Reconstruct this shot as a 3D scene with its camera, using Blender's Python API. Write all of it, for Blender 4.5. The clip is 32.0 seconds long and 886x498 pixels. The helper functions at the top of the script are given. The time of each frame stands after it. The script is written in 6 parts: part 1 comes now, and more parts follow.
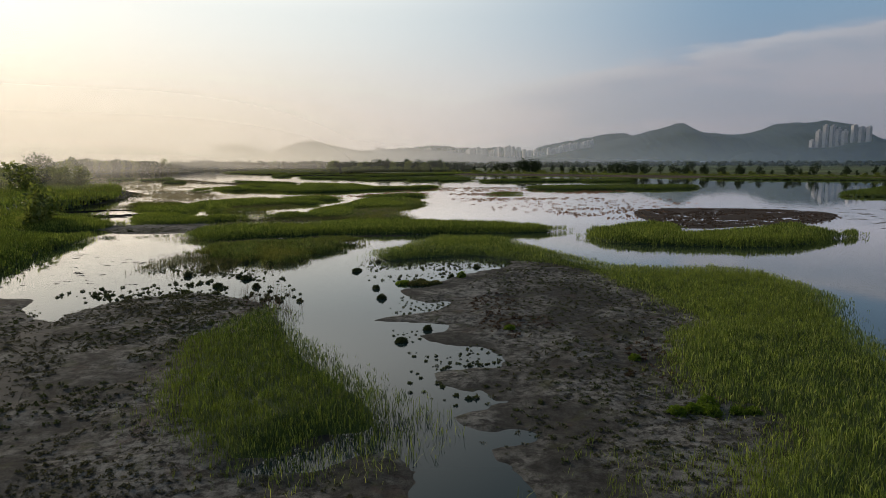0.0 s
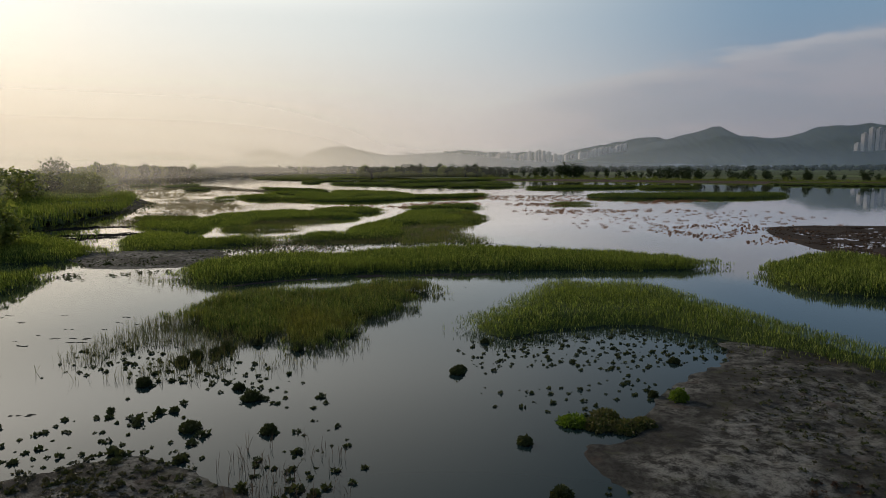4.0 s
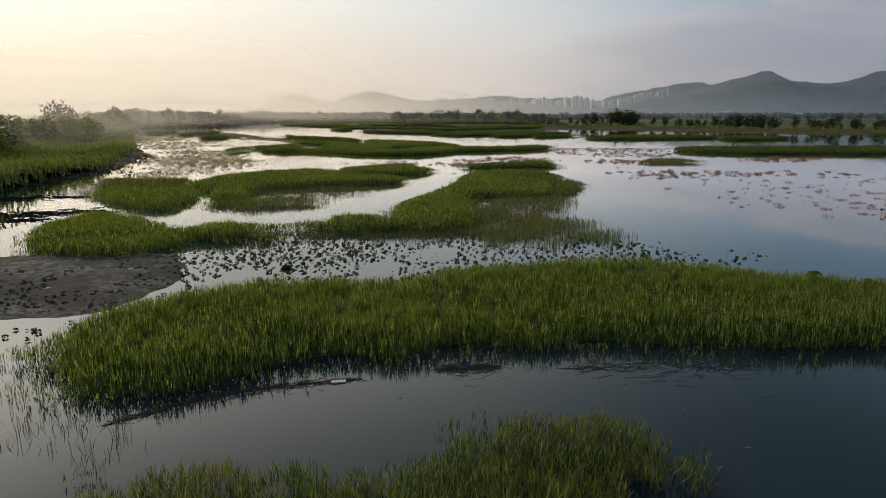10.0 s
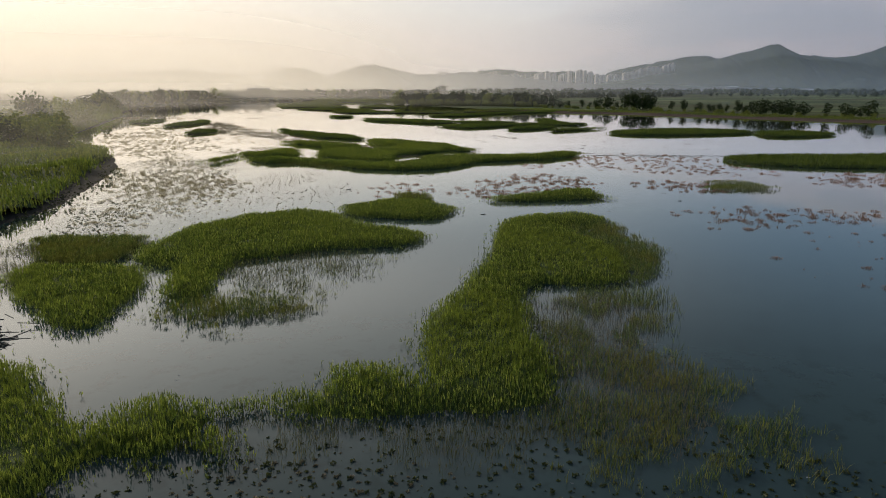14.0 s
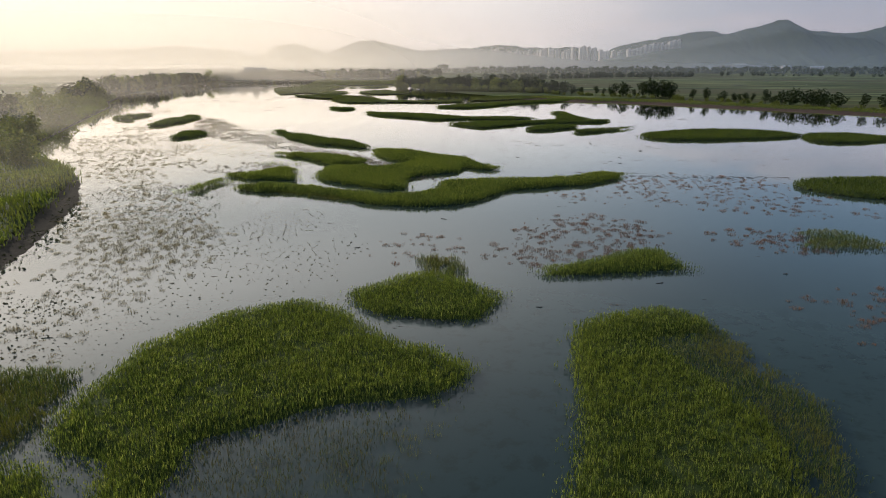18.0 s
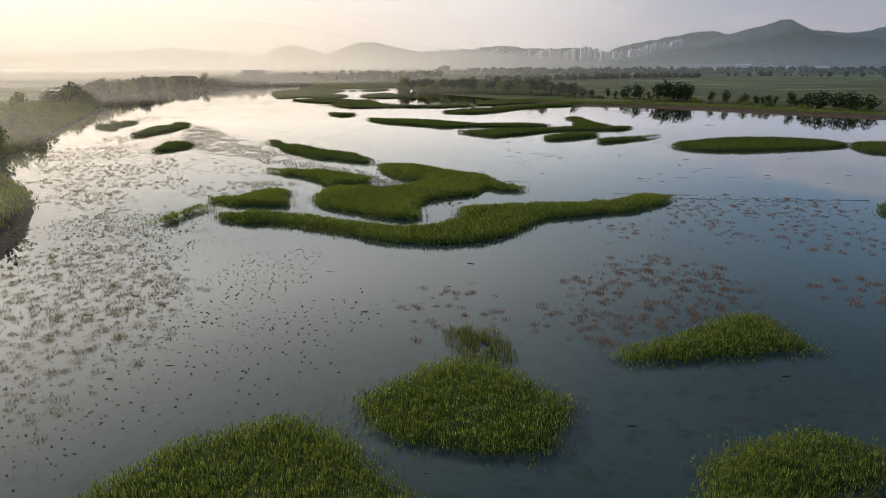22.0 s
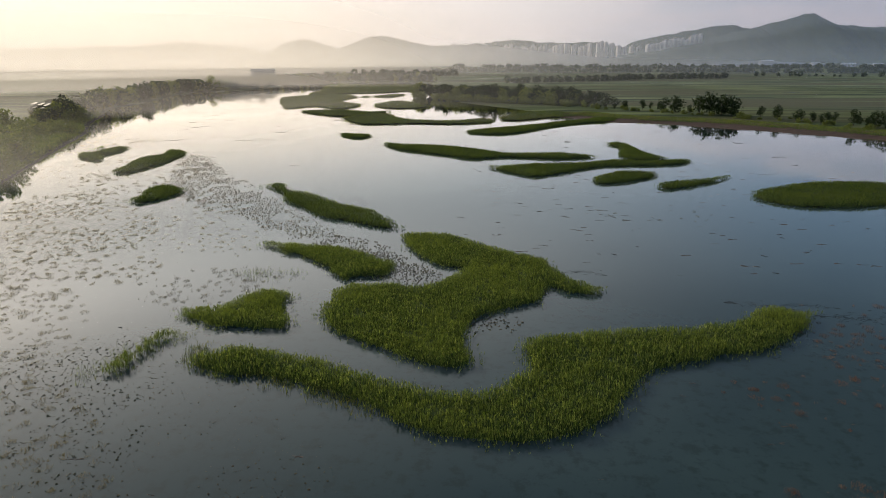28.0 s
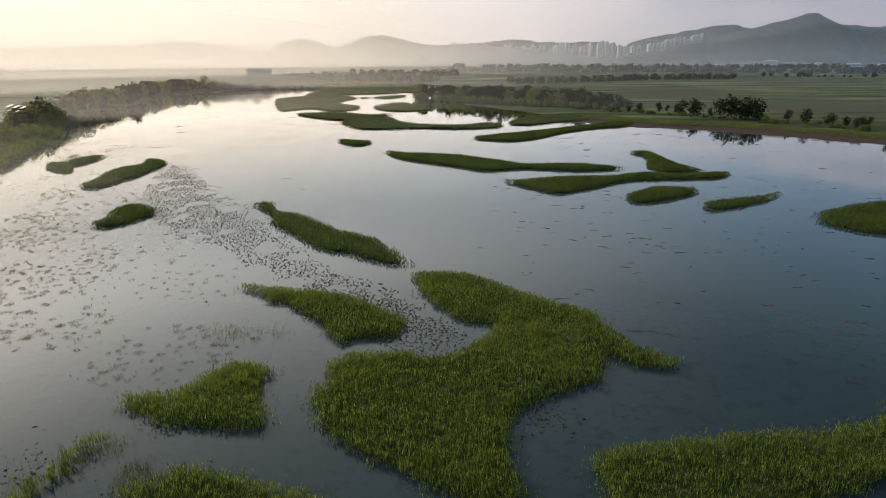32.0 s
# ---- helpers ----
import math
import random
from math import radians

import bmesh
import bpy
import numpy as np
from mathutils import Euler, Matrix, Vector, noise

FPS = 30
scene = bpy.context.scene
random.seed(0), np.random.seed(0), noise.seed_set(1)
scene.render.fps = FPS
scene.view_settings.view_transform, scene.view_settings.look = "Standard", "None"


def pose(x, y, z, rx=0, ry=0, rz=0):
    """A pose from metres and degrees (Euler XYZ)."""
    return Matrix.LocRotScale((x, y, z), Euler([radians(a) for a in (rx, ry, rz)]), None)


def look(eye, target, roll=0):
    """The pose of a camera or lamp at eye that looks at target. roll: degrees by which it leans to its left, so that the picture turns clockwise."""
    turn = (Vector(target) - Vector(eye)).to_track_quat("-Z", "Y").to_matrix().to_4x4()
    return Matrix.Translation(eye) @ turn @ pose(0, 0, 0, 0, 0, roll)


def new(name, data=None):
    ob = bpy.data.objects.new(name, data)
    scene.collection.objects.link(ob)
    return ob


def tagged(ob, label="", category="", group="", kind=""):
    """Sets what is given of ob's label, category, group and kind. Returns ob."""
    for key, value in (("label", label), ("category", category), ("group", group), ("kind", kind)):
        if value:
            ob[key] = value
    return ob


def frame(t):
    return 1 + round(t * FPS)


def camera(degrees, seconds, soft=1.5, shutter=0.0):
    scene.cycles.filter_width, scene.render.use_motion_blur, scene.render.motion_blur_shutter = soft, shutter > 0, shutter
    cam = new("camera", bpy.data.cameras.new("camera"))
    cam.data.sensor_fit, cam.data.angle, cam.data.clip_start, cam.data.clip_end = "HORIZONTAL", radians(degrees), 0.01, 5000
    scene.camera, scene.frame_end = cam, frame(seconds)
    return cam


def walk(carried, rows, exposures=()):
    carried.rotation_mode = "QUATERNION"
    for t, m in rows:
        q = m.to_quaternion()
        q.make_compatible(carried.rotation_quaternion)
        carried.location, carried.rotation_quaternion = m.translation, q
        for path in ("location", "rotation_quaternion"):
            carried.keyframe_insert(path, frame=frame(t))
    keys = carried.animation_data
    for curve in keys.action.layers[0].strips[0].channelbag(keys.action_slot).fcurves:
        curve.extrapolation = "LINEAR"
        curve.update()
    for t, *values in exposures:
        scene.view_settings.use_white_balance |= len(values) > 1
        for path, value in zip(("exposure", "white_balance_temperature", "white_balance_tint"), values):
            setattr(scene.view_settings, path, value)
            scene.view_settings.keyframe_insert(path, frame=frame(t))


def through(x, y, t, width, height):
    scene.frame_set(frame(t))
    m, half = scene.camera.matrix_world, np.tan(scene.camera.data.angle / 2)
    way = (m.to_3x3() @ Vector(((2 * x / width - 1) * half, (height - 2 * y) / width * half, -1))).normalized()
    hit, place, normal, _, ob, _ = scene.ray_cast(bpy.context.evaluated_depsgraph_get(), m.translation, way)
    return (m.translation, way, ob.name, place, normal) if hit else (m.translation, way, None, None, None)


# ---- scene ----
cam = camera(70.3, 32.0, soft=0.6)
METRES, EYE, TILT, LEAN, TURN = 250.0, 12.63, -7.84, 0.17, 0.0
ROWS = [
    (0.0, 0.0, 0.0, 0.0, 0.0, 0.0, -0.0),
    (0.5, -0.006, 0.0241, 0.0034, 0.07, 0.01, -0.02),
    (1.0, -0.0122, 0.047, 0.0071, 0.17, 0.03, -0.03),
    (1.5, -0.0183, 0.065, 0.0095, 0.3, 0.07, -0.06),
    (2.0, -0.0239, 0.0793, 0.0113, 0.64, 0.1, -0.09),
    (2.5, -0.028, 0.0934, 0.0134, 1.18, 0.19, -0.15),
    (3.0, -0.0314, 0.1077, 0.0155, 1.7, 0.25, -0.19),
    (3.5, -0.0344, 0.1222, 0.0175, 2.09, 0.31, -0.23),
    (5.5, -0.0475, 0.1792, 0.0246, 3.63, 0.87, -0.3),
    (6.0, -0.0511, 0.1935, 0.0267, 3.93, 1.01, -0.36),
    (6.5, -0.0546, 0.2075, 0.0287, 4.2, 1.14, -0.46),
    (7.0, -0.0581, 0.2215, 0.0306, 4.44, 1.04, -0.52),
    (7.5, -0.0617, 0.2357, 0.0325, 4.63, 0.25, -0.6),
    (8.0, -0.0651, 0.2498, 0.0345, 4.8, -1.1, -0.65),
    (8.5, -0.0685, 0.264, 0.0365, 4.94, -2.49, -0.7),
    (9.0, -0.0719, 0.2782, 0.0384, 5.05, -3.62, -0.78),
    (9.5, -0.0753, 0.2926, 0.0402, 5.15, -4.3, -0.84),
    (10.0, -0.0789, 0.307, 0.0425, 5.22, -4.36, -0.85),
    (10.5, -0.0824, 0.3207, 0.0465, 5.27, -4.3, -0.86),
    (11.0, -0.0859, 0.3343, 0.0522, 5.29, -4.29, -0.92),
    (11.5, -0.0896, 0.3481, 0.0588, 5.29, -4.28, -0.97),
    (12.0, -0.0932, 0.3617, 0.0659, 5.28, -4.28, -0.97),
    (12.5, -0.0968, 0.3752, 0.073, 5.27, -4.29, -0.94),
    (13.0, -0.1002, 0.3887, 0.0801, 5.24, -4.34, -0.91),
    (13.5, -0.1036, 0.4023, 0.087, 5.22, -5.38, -0.94),
    (15.5, -0.1226, 0.4611, 0.117, 5.31, -8.81, -0.83),
    (16.0, -0.1265, 0.4753, 0.1244, 5.4, -8.81, -0.87),
    (16.5, -0.1305, 0.4895, 0.1317, 5.45, -8.82, -0.86),
    (17.0, -0.1344, 0.5036, 0.1386, 5.41, -8.84, -0.83),
    (17.5, -0.1382, 0.5179, 0.1436, 5.35, -8.85, -0.83),
    (18.0, -0.1422, 0.5324, 0.1476, 5.24, -8.85, -0.85),
    (18.5, -0.146, 0.5469, 0.151, 5.14, -8.85, -0.82),
    (19.0, -0.1494, 0.5583, 0.1522, 5.08, -8.81, -0.83),
    (19.5, -0.1528, 0.57, 0.1537, 5.0, -8.77, -0.78),
    (20.0, -0.1558, 0.5838, 0.1557, 5.03, -8.75, -0.69),
    (20.5, -0.1589, 0.5981, 0.1579, 5.06, -8.76, -0.69),
    (21.0, -0.1625, 0.6128, 0.16, 5.1, -8.79, -0.65),
    (21.5, -0.1663, 0.6272, 0.1624, 5.16, -8.79, -0.62),
    (22.0, -0.1697, 0.6369, 0.1648, 5.21, -8.76, -0.63),
    (22.5, -0.1731, 0.648, 0.1712, 5.28, -8.73, -0.61),
    (23.0, -0.1761, 0.6609, 0.1785, 5.41, -8.8, -0.62),
    (23.5, -0.1795, 0.6748, 0.1858, 5.54, -8.87, -0.63),
    (24.0, -0.1831, 0.6893, 0.193, 5.68, -8.92, -0.65),
    (24.5, -0.1872, 0.7037, 0.2002, 5.8, -8.97, -0.65),
    (25.0, -0.1913, 0.7177, 0.2075, 5.91, -9.01, -0.68),
    (25.5, -0.1951, 0.7316, 0.2149, 6.0, -9.05, -0.68),
    (27.5, -0.2132, 0.7903, 0.2367, 6.17, -9.32, -0.77),
    (28.0, -0.2167, 0.8053, 0.2388, 6.2, -9.41, -0.78),
    (28.5, -0.2203, 0.8201, 0.2406, 6.21, -9.42, -0.79),
    (29.0, -0.224, 0.8347, 0.2427, 6.22, -9.45, -0.8),
    (29.5, -0.2279, 0.8497, 0.2446, 6.22, -9.45, -0.8),
    (30.0, -0.2319, 0.8644, 0.2467, 6.2, -9.45, -0.8),
    (30.5, -0.2356, 0.8784, 0.2485, 6.18, -9.45, -0.8),
    (31.0, -0.2395, 0.8931, 0.2506, 6.14, -9.45, -0.8),
    (31.5, -0.2433, 0.9078, 0.2528, 6.1, -9.46, -0.81),
    (32.0, -0.2473, 0.9225, 0.2549, 6.05, -9.45, -0.83),
]
walk(cam, [(t, pose(0, 0, EYE, TILT, LEAN, TURN) @ pose(METRES * x, METRES * y, METRES * z, 90 + pitch, roll, yaw)) for t, x, y, z, yaw, pitch, roll in ROWS],
     exposures=[(t, stops, 6540 if t < 14 else 6400, 11.5 if t < 14 else 14.0) for t, stops in ((0.0, 0.03), (6.0, -0.20), (7.5, -0.14), (9.0, 0.02), (11.5, 0.10), (13.0, 0.06), (16.0, 0.38), (22.0, 0.34), (32.0, 0.37))])

# ---- sky and sun: a hazy morning, the sun low to the left ----
SUN_AZ, SUN_EL = 48.0, 20.0          # degrees left of straight ahead, and up
sun_way = Vector((-math.sin(radians(SUN_AZ)) * math.cos(radians(SUN_EL)), math.cos(radians(SUN_AZ)) * math.cos(radians(SUN_EL)), math.sin(radians(SUN_EL))))


class Nodes:
    """A short way to write node trees."""

    def __init__(self, tree):
        self.t = tree
        tree.nodes.clear()

    def add(self, kind, ins=None, **props):
        n = self.t.nodes.new(kind)
        for k, v in props.items():
            setattr(n, k, v)
        for k, v in (ins or {}).items():
            if isinstance(v, bpy.types.NodeSocket):
                self.t.links.new(v, n.inputs[k])
            else:
                n.inputs[k].default_value = v
        return n

    def math(self, op, a, b=0.0, clamp=False):
        return self.add("ShaderNodeMath", {0: a, 1: b}, operation=op, use_clamp=clamp).outputs[0]

    def mix(self, f, a, b, mode="MIX"):
        n = self.add("ShaderNodeMix", {0: f, 6: a, 7: b}, data_type="RGBA", blend_type=mode)
        return n.outputs[2]

    def span(self, v, a, b, c=0.0, d=1.0, smooth=True):
        n = self.add("ShaderNodeMapRange", {0: v, 1: a, 2: b, 3: c, 4: d}, interpolation_type="SMOOTHSTEP" if smooth else "LINEAR")
        return n.outputs[0]

    def noise(self, vec, scale, detail=4.0, rough=0.55):
        return self.add("ShaderNodeTexNoise", {"Vector": vec, "Scale": scale, "Detail": detail, "Roughness": rough}).outputs[0]


def rgb(r, g, b):
    return (r, g, b, 1.0)


world = bpy.data.worlds.new("sky")
scene.world = world
world.use_nodes = True
w = Nodes(world.node_tree)
way = w.add("ShaderNodeTexCoord").outputs["Generated"]
sky = w.add("ShaderNodeTexSky", sky_type="NISHITA", sun_disc=False, sun_elevation=radians(SUN_EL), sun_rotation=radians(-SUN_AZ), air_density=1.2, dust_density=4.0, ozone_density=2.0).outputs[0]
xyz = w.add("ShaderNodeSeparateXYZ", {0: way})
up = xyz.outputs[2]
near_sun = w.add("ShaderNodeVectorMath", {0: way, 1: sun_way}, operation="DOT_PRODUCT").outputs["Value"]
side = w.span(near_sun, 0.05, 0.97)
high = w.mix(w.span(near_sun, 0.30, 0.93), rgb(0.19, 0.30, 0.42), rgb(0.75, 0.79, 0.76))
high = w.mix(w.math("MULTIPLY", w.span(up, 0.34, 0.70), w.span(near_sun, 0.97, 0.62, 0.25, 1.0)), high, rgb(0.13, 0.21, 0.31))
high = w.mix(w.math("MULTIPLY", w.span(up, 0.23, 0.45), w.span(near_sun, 0.75, 0.35)), high, rgb(0.098, 0.155, 0.22))
high = w.mix(w.span(near_sun, 0.25, -0.35), high, rgb(0.10, 0.16, 0.24))
low = w.mix(w.span(near_sun, 0.35, 0.95), rgb(0.31, 0.29, 0.34), rgb(0.83, 0.76, 0.645))
low = w.mix(w.math("MULTIPLY", w.span(near_sun, 0.3, 0.65), w.span(near_sun, 1.0, 0.7)), low, rgb(0.68, 0.605, 0.565))
haze = w.span(up, 0.22, 0.0)
clear = w.mix(haze, high, low)
glow = w.math("MULTIPLY", w.math("POWER", w.math("MAXIMUM", near_sun, 0.0), 4.0), w.math("MULTIPLY", w.span(up, 0.21, 0.34), w.span(up, 0.72, 0.34)))
glow = w.add("ShaderNodeVectorMath", {0: (1.0, 0.95, 0.84), 3: w.math("MULTIPLY", glow, 1.38)}, operation="SCALE").outputs[0]
clear = w.add("ShaderNodeVectorMath", {0: clear, 1: glow}, operation="ADD").outputs[0]
flat = w.add("ShaderNodeVectorMath", {0: way, 1: (1.0, 1.0, 5.0)}, operation="MULTIPLY").outputs[0]
puff = w.noise(flat, 3.2, 6.0, 0.6)
rim = w.math("SUBTRACT", w.math("ADD", 0.105, w.math("MULTIPLY", xyz.outputs[0], 0.14)), w.math("ADD", up, w.math("MULTIPLY", w.math("SUBTRACT", puff, 0.5), 0.10)))
bank = w.math("MULTIPLY", w.span(rim, -0.006, 0.012), w.span(near_sun, 0.72, 0.45))
cloud = w.mix(w.span(rim, 0.0, 0.035), rgb(0.56, 0.51, 0.50), rgb(0.30, 0.31, 0.35))
cloud = w.mix(w.span(puff, 0.42, 0.62), cloud, rgb(0.40, 0.37, 0.39))
clear = w.mix(w.math("MULTIPLY", bank, 0.62), clear, cloud)
sky_part = w.add("ShaderNodeVectorMath", {0: sky, 3: 0.012}, operation="SCALE").outputs[0]
total = w.add("ShaderNodeVectorMath", {0: clear, 1: sky_part}, operation="ADD").outputs[0]
back = w.add("ShaderNodeBackground", {0: total, 1: 1.0})
w.add("ShaderNodeOutputWorld", {0: back.outputs[0]})

sun = new("sun", bpy.data.lights.new("sun", "SUN"))
sun.data.energy, sun.data.angle, sun.data.color = 2.0, radians(3.0), (1.0, 0.86, 0.66)
sun.matrix_world = look(sun_way * 100, (0, 0, 0))


# ---- materials ----
def material(name):
    m = bpy.data.materials.new(name)
    m.use_nodes = True
    return m, Nodes(m.node_tree)


def finish(n, shader):
    n.add("ShaderNodeOutputMaterial", {0: shader})


def surface(name, dark, light, scale, rough=0.9, fine=0.0, bump=0.0, spread=0.18, spec=0.3, stretch=(1, 1, 1), tint=None, tint_scale=0.02, lines=False):
    """Two colours mixed by noise at two scales, with relief."""
    m, n = material(name)
    pos = n.add("ShaderNodeNewGeometry").outputs["Position"]
    pos = n.add("ShaderNodeVectorMath", {0: pos, 1: stretch}, operation="MULTIPLY").outputs[0]
    a = n.noise(pos, scale, 6.0, 0.65)
    b = n.noise(pos, fine or scale * 7, 4.0, 0.6)
    f = n.math("ADD", n.math("MULTIPLY", a, 0.65), n.math("MULTIPLY", b, 0.35))
    c = n.mix(n.span(f, 0.5 - spread, 0.5 + spread), rgb(*dark), rgb(*light))
    if lines:
        p2 = n.add("ShaderNodeVectorMath", {0: n.add("ShaderNodeNewGeometry").outputs["Position"], 1: (0.10, 1.0, 1.0)}, operation="MULTIPLY").outputs[0]
        ditch = n.math("ABSOLUTE", n.math("SUBTRACT", n.noise(p2, 0.022, 3.0, 0.5), 0.5))
        c = n.mix(n.span(ditch, 0.075, 0.015, 0.0, 0.85), c, rgb(0.016, 0.028, 0.012))
        fine_ditch = n.math("ABSOLUTE", n.math("SUBTRACT", n.noise(p2, 0.07, 2.0, 0.5), 0.5))
        c = n.mix(n.span(fine_ditch, 0.08, 0.02, 0.0, 0.5), c, rgb(0.03, 0.045, 0.02))
        c = n.mix(n.span(n.noise(p2, 0.06, 3.0), 0.50, 0.60, 0.0, 0.8), c, rgb(0.165, 0.190, 0.080))
    if tint:
        c = n.mix(n.span(n.noise(pos, tint_scale, 3.0), 0.45, 0.62), c, rgb(*tint))
    ins = {"Base Color": c, "Roughness": rough, "Specular IOR Level": spec}
    if bump:
        ins["Normal"] = n.add("ShaderNodeBump", {"Height": f, "Strength": 0.8, "Distance": bump}).outputs[0]
    finish(n, n.add("ShaderNodeBsdfPrincipled", ins).outputs[0])
    return m


def foliage(name, colours, through=0.4, patch=0.12, patch_tint=None, rough=0.55):
    """Leaf or blade: colour by piece, patches over the ground, light let through."""
    m, n = material(name)
    geo = n.add("ShaderNodeNewGeometry")
    ramp = n.add("ShaderNodeValToRGB", {0: geo.outputs["Random Per Island"]})
    while len(ramp.color_ramp.elements) < len(colours):
        ramp.color_ramp.elements.new(0.5)
    for i, c in enumerate(colours):
        ramp.color_ramp.elements[i].position = i / max(1, len(colours) - 1)
        ramp.color_ramp.elements[i].color = rgb(*c)
    c = ramp.outputs[0]
    if patch_tint:
        c = n.mix(n.span(n.noise(geo.outputs["Position"], patch, 4.0), 0.42, 0.68, 0.0, 0.75), c, rgb(*patch_tint))
        c = n.mix(0.7, c, n.mix(n.span(n.noise(geo.outputs["Position"], 1.7, 3.0, 0.7), 0.3, 0.7), rgb(0.42, 0.43, 0.45), rgb(1.75, 1.7, 1.6)), "MULTIPLY")
    a = n.add("ShaderNodeBsdfPrincipled", {"Base Color": c, "Roughness": rough, "Specular IOR Level": 0.12}).outputs[0]
    b = n.add("ShaderNodeBsdfTranslucent", {0: n.mix(1.0, c, rgb(1.25, 1.3, 0.75), "MULTIPLY")}).outputs[0]
    finish(n, n.add("ShaderNodeMixShader", {0: through, 1: a, 2: b}).outputs[0])
    return m


REED = foliage("reed_green", [(0.022, 0.037, 0.013), (0.064, 0.096, 0.024), (0.140, 0.184, 0.040), (0.320, 0.338, 0.102)], 0.42, 0.05, (0.158, 0.190, 0.040))
REED_MIX = foliage("reed_yellowing", [(0.024, 0.040, 0.015), (0.052, 0.084, 0.023), (0.118, 0.155, 0.040), (0.210, 0.190, 0.075)], 0.42, 0.16, (0.140, 0.132, 0.034))
REED_DARK = foliage("reed_dark", [(0.020, 0.036, 0.012), (0.044, 0.072, 0.018), (0.082, 0.116, 0.027), (0.160, 0.180, 0.054)], 0.42, 0.10, (0.100, 0.126, 0.028))
REED_DULL = foliage("reed_dull", [(0.055, 0.062, 0.022), (0.080, 0.088, 0.026), (0.110, 0.100, 0.046), (0.130, 0.105, 0.060)], 0.3)
REED_FAR = foliage("reed_far", [(0.052, 0.074, 0.018), (0.084, 0.112, 0.022), (0.130, 0.150, 0.038)], 0.38, 0.02, (0.120, 0.120, 0.038))
REED_BANK = foliage("bank_reed", [(0.066, 0.098, 0.026), (0.112, 0.152, 0.036), (0.190, 0.214, 0.054)], 0.45, 0.05, (0.165, 0.175, 0.050))
WEED_BROWN = foliage("weed_brown", [(0.110, 0.092, 0.074), (0.160, 0.130, 0.102), (0.200, 0.172, 0.130)], 0.3)
WEED_PALE = foliage("weed_pale", [(0.165, 0.138, 0.112), (0.220, 0.182, 0.146), (0.275, 0.230, 0.180)], 0.45)
WEED_RED = foliage("weed_red", [(0.180, 0.078, 0.056), (0.245, 0.112, 0.077), (0.190, 0.128, 0.082)], 0.25)
WEED_GREEN = foliage("weed_green", [(0.032, 0.040, 0.018), (0.050, 0.060, 0.024), (0.078, 0.082, 0.036)], 0.25)
WEED_RUST = foliage("weed_rust", [(0.052, 0.034, 0.026), (0.078, 0.046, 0.036), (0.095, 0.064, 0.044)], 0.2)
WEED_DULL = foliage("weed_dull", [(0.044, 0.044, 0.026), (0.066, 0.064, 0.034), (0.090, 0.078, 0.046)], 0.2)
WEED_BRIGHT = foliage("weed_bright", [(0.072, 0.114, 0.012), (0.102, 0.156, 0.018), (0.132, 0.174, 0.030)], 0.4)
LEAF = foliage("tree_leaf", [(0.018, 0.030, 0.012), (0.028, 0.044, 0.015), (0.044, 0.062, 0.020)], 0.25)
LEAF_OLIVE = foliage("tree_leaf_olive", [(0.094, 0.118, 0.036), (0.138, 0.160, 0.046), (0.190, 0.202, 0.060)], 0.45)
GAP_FILL = surface("dark_gap_fill", (0.020, 0.032, 0.007), (0.052, 0.076, 0.014), 2.2, 0.95, 11.0, 0.12)
BARK = surface("bark", (0.045, 0.035, 0.026), (0.09, 0.07, 0.055), 6.0, 0.9, 30.0, 0.02)
m, n = material("mud")
pos = n.add("ShaderNodeNewGeometry").outputs["Position"]
big, small, grit = n.noise(pos, 0.13, 5.0, 0.65), n.noise(pos, 1.6, 8.0, 0.75), n.noise(pos, 11.0, 5.0, 0.75)
crack = n.add("ShaderNodeTexVoronoi", {"Vector": pos, "Scale": 3.4}, feature="DISTANCE_TO_EDGE").outputs["Distance"]
c = n.mix(n.span(small, 0.34, 0.66), rgb(0.028, 0.026, 0.023), rgb(0.064, 0.060, 0.053))
c = n.mix(n.math("MULTIPLY", n.span(n.math("ADD", small, n.math("MULTIPLY", grit, 0.4)), 0.60, 0.80), n.span(big, 0.42, 0.60)), c, rgb(0.200, 0.190, 0.172))
c = n.mix(n.span(grit, 0.52, 0.64, 0.0, 0.6), c, rgb(0.026, 0.025, 0.021))
c = n.mix(n.math("MULTIPLY", n.span(crack, 0.04, 0.0), 0.4), c, rgb(0.012, 0.011, 0.010))
c = n.mix(n.span(n.noise(pos, 0.30, 5.0, 0.7), 0.57, 0.68, 0.0, 0.55), c, rgb(0.085, 0.060, 0.050))
c = n.mix(n.span(n.noise(pos, 0.42, 5.0, 0.7), 0.55, 0.66, 0.0, 0.6), c, rgb(0.055, 0.056, 0.028))
lift = n.math("ADD", n.math("MULTIPLY", small, 0.6), n.math("MULTIPLY", grit, 0.4))
finish(n, n.add("ShaderNodeBsdfPrincipled", {"Base Color": c, "Roughness": 0.9, "Specular IOR Level": 0.06, "Normal": n.add("ShaderNodeBump", {"Height": lift, "Strength": 1.0, "Distance": 0.16}).outputs[0]}).outputs[0])
MUD = m
MUD_TRACK = surface("mud_track", (0.036, 0.034, 0.031), (0.062, 0.058, 0.053), 0.6, 0.85, 5.0, 0.03, 0.2, 0.06)
MUD_WET = surface("mud_wet", (0.016, 0.015, 0.013), (0.038, 0.034, 0.029), 0.5, 0.9, 4.0, 0.08, 0.2, 0.04)
MUD_RUSSET = surface("mud_russet", (0.034, 0.025, 0.020), (0.062, 0.046, 0.036), 0.4, 0.9, 2.5, 0.05, spec=0.05)
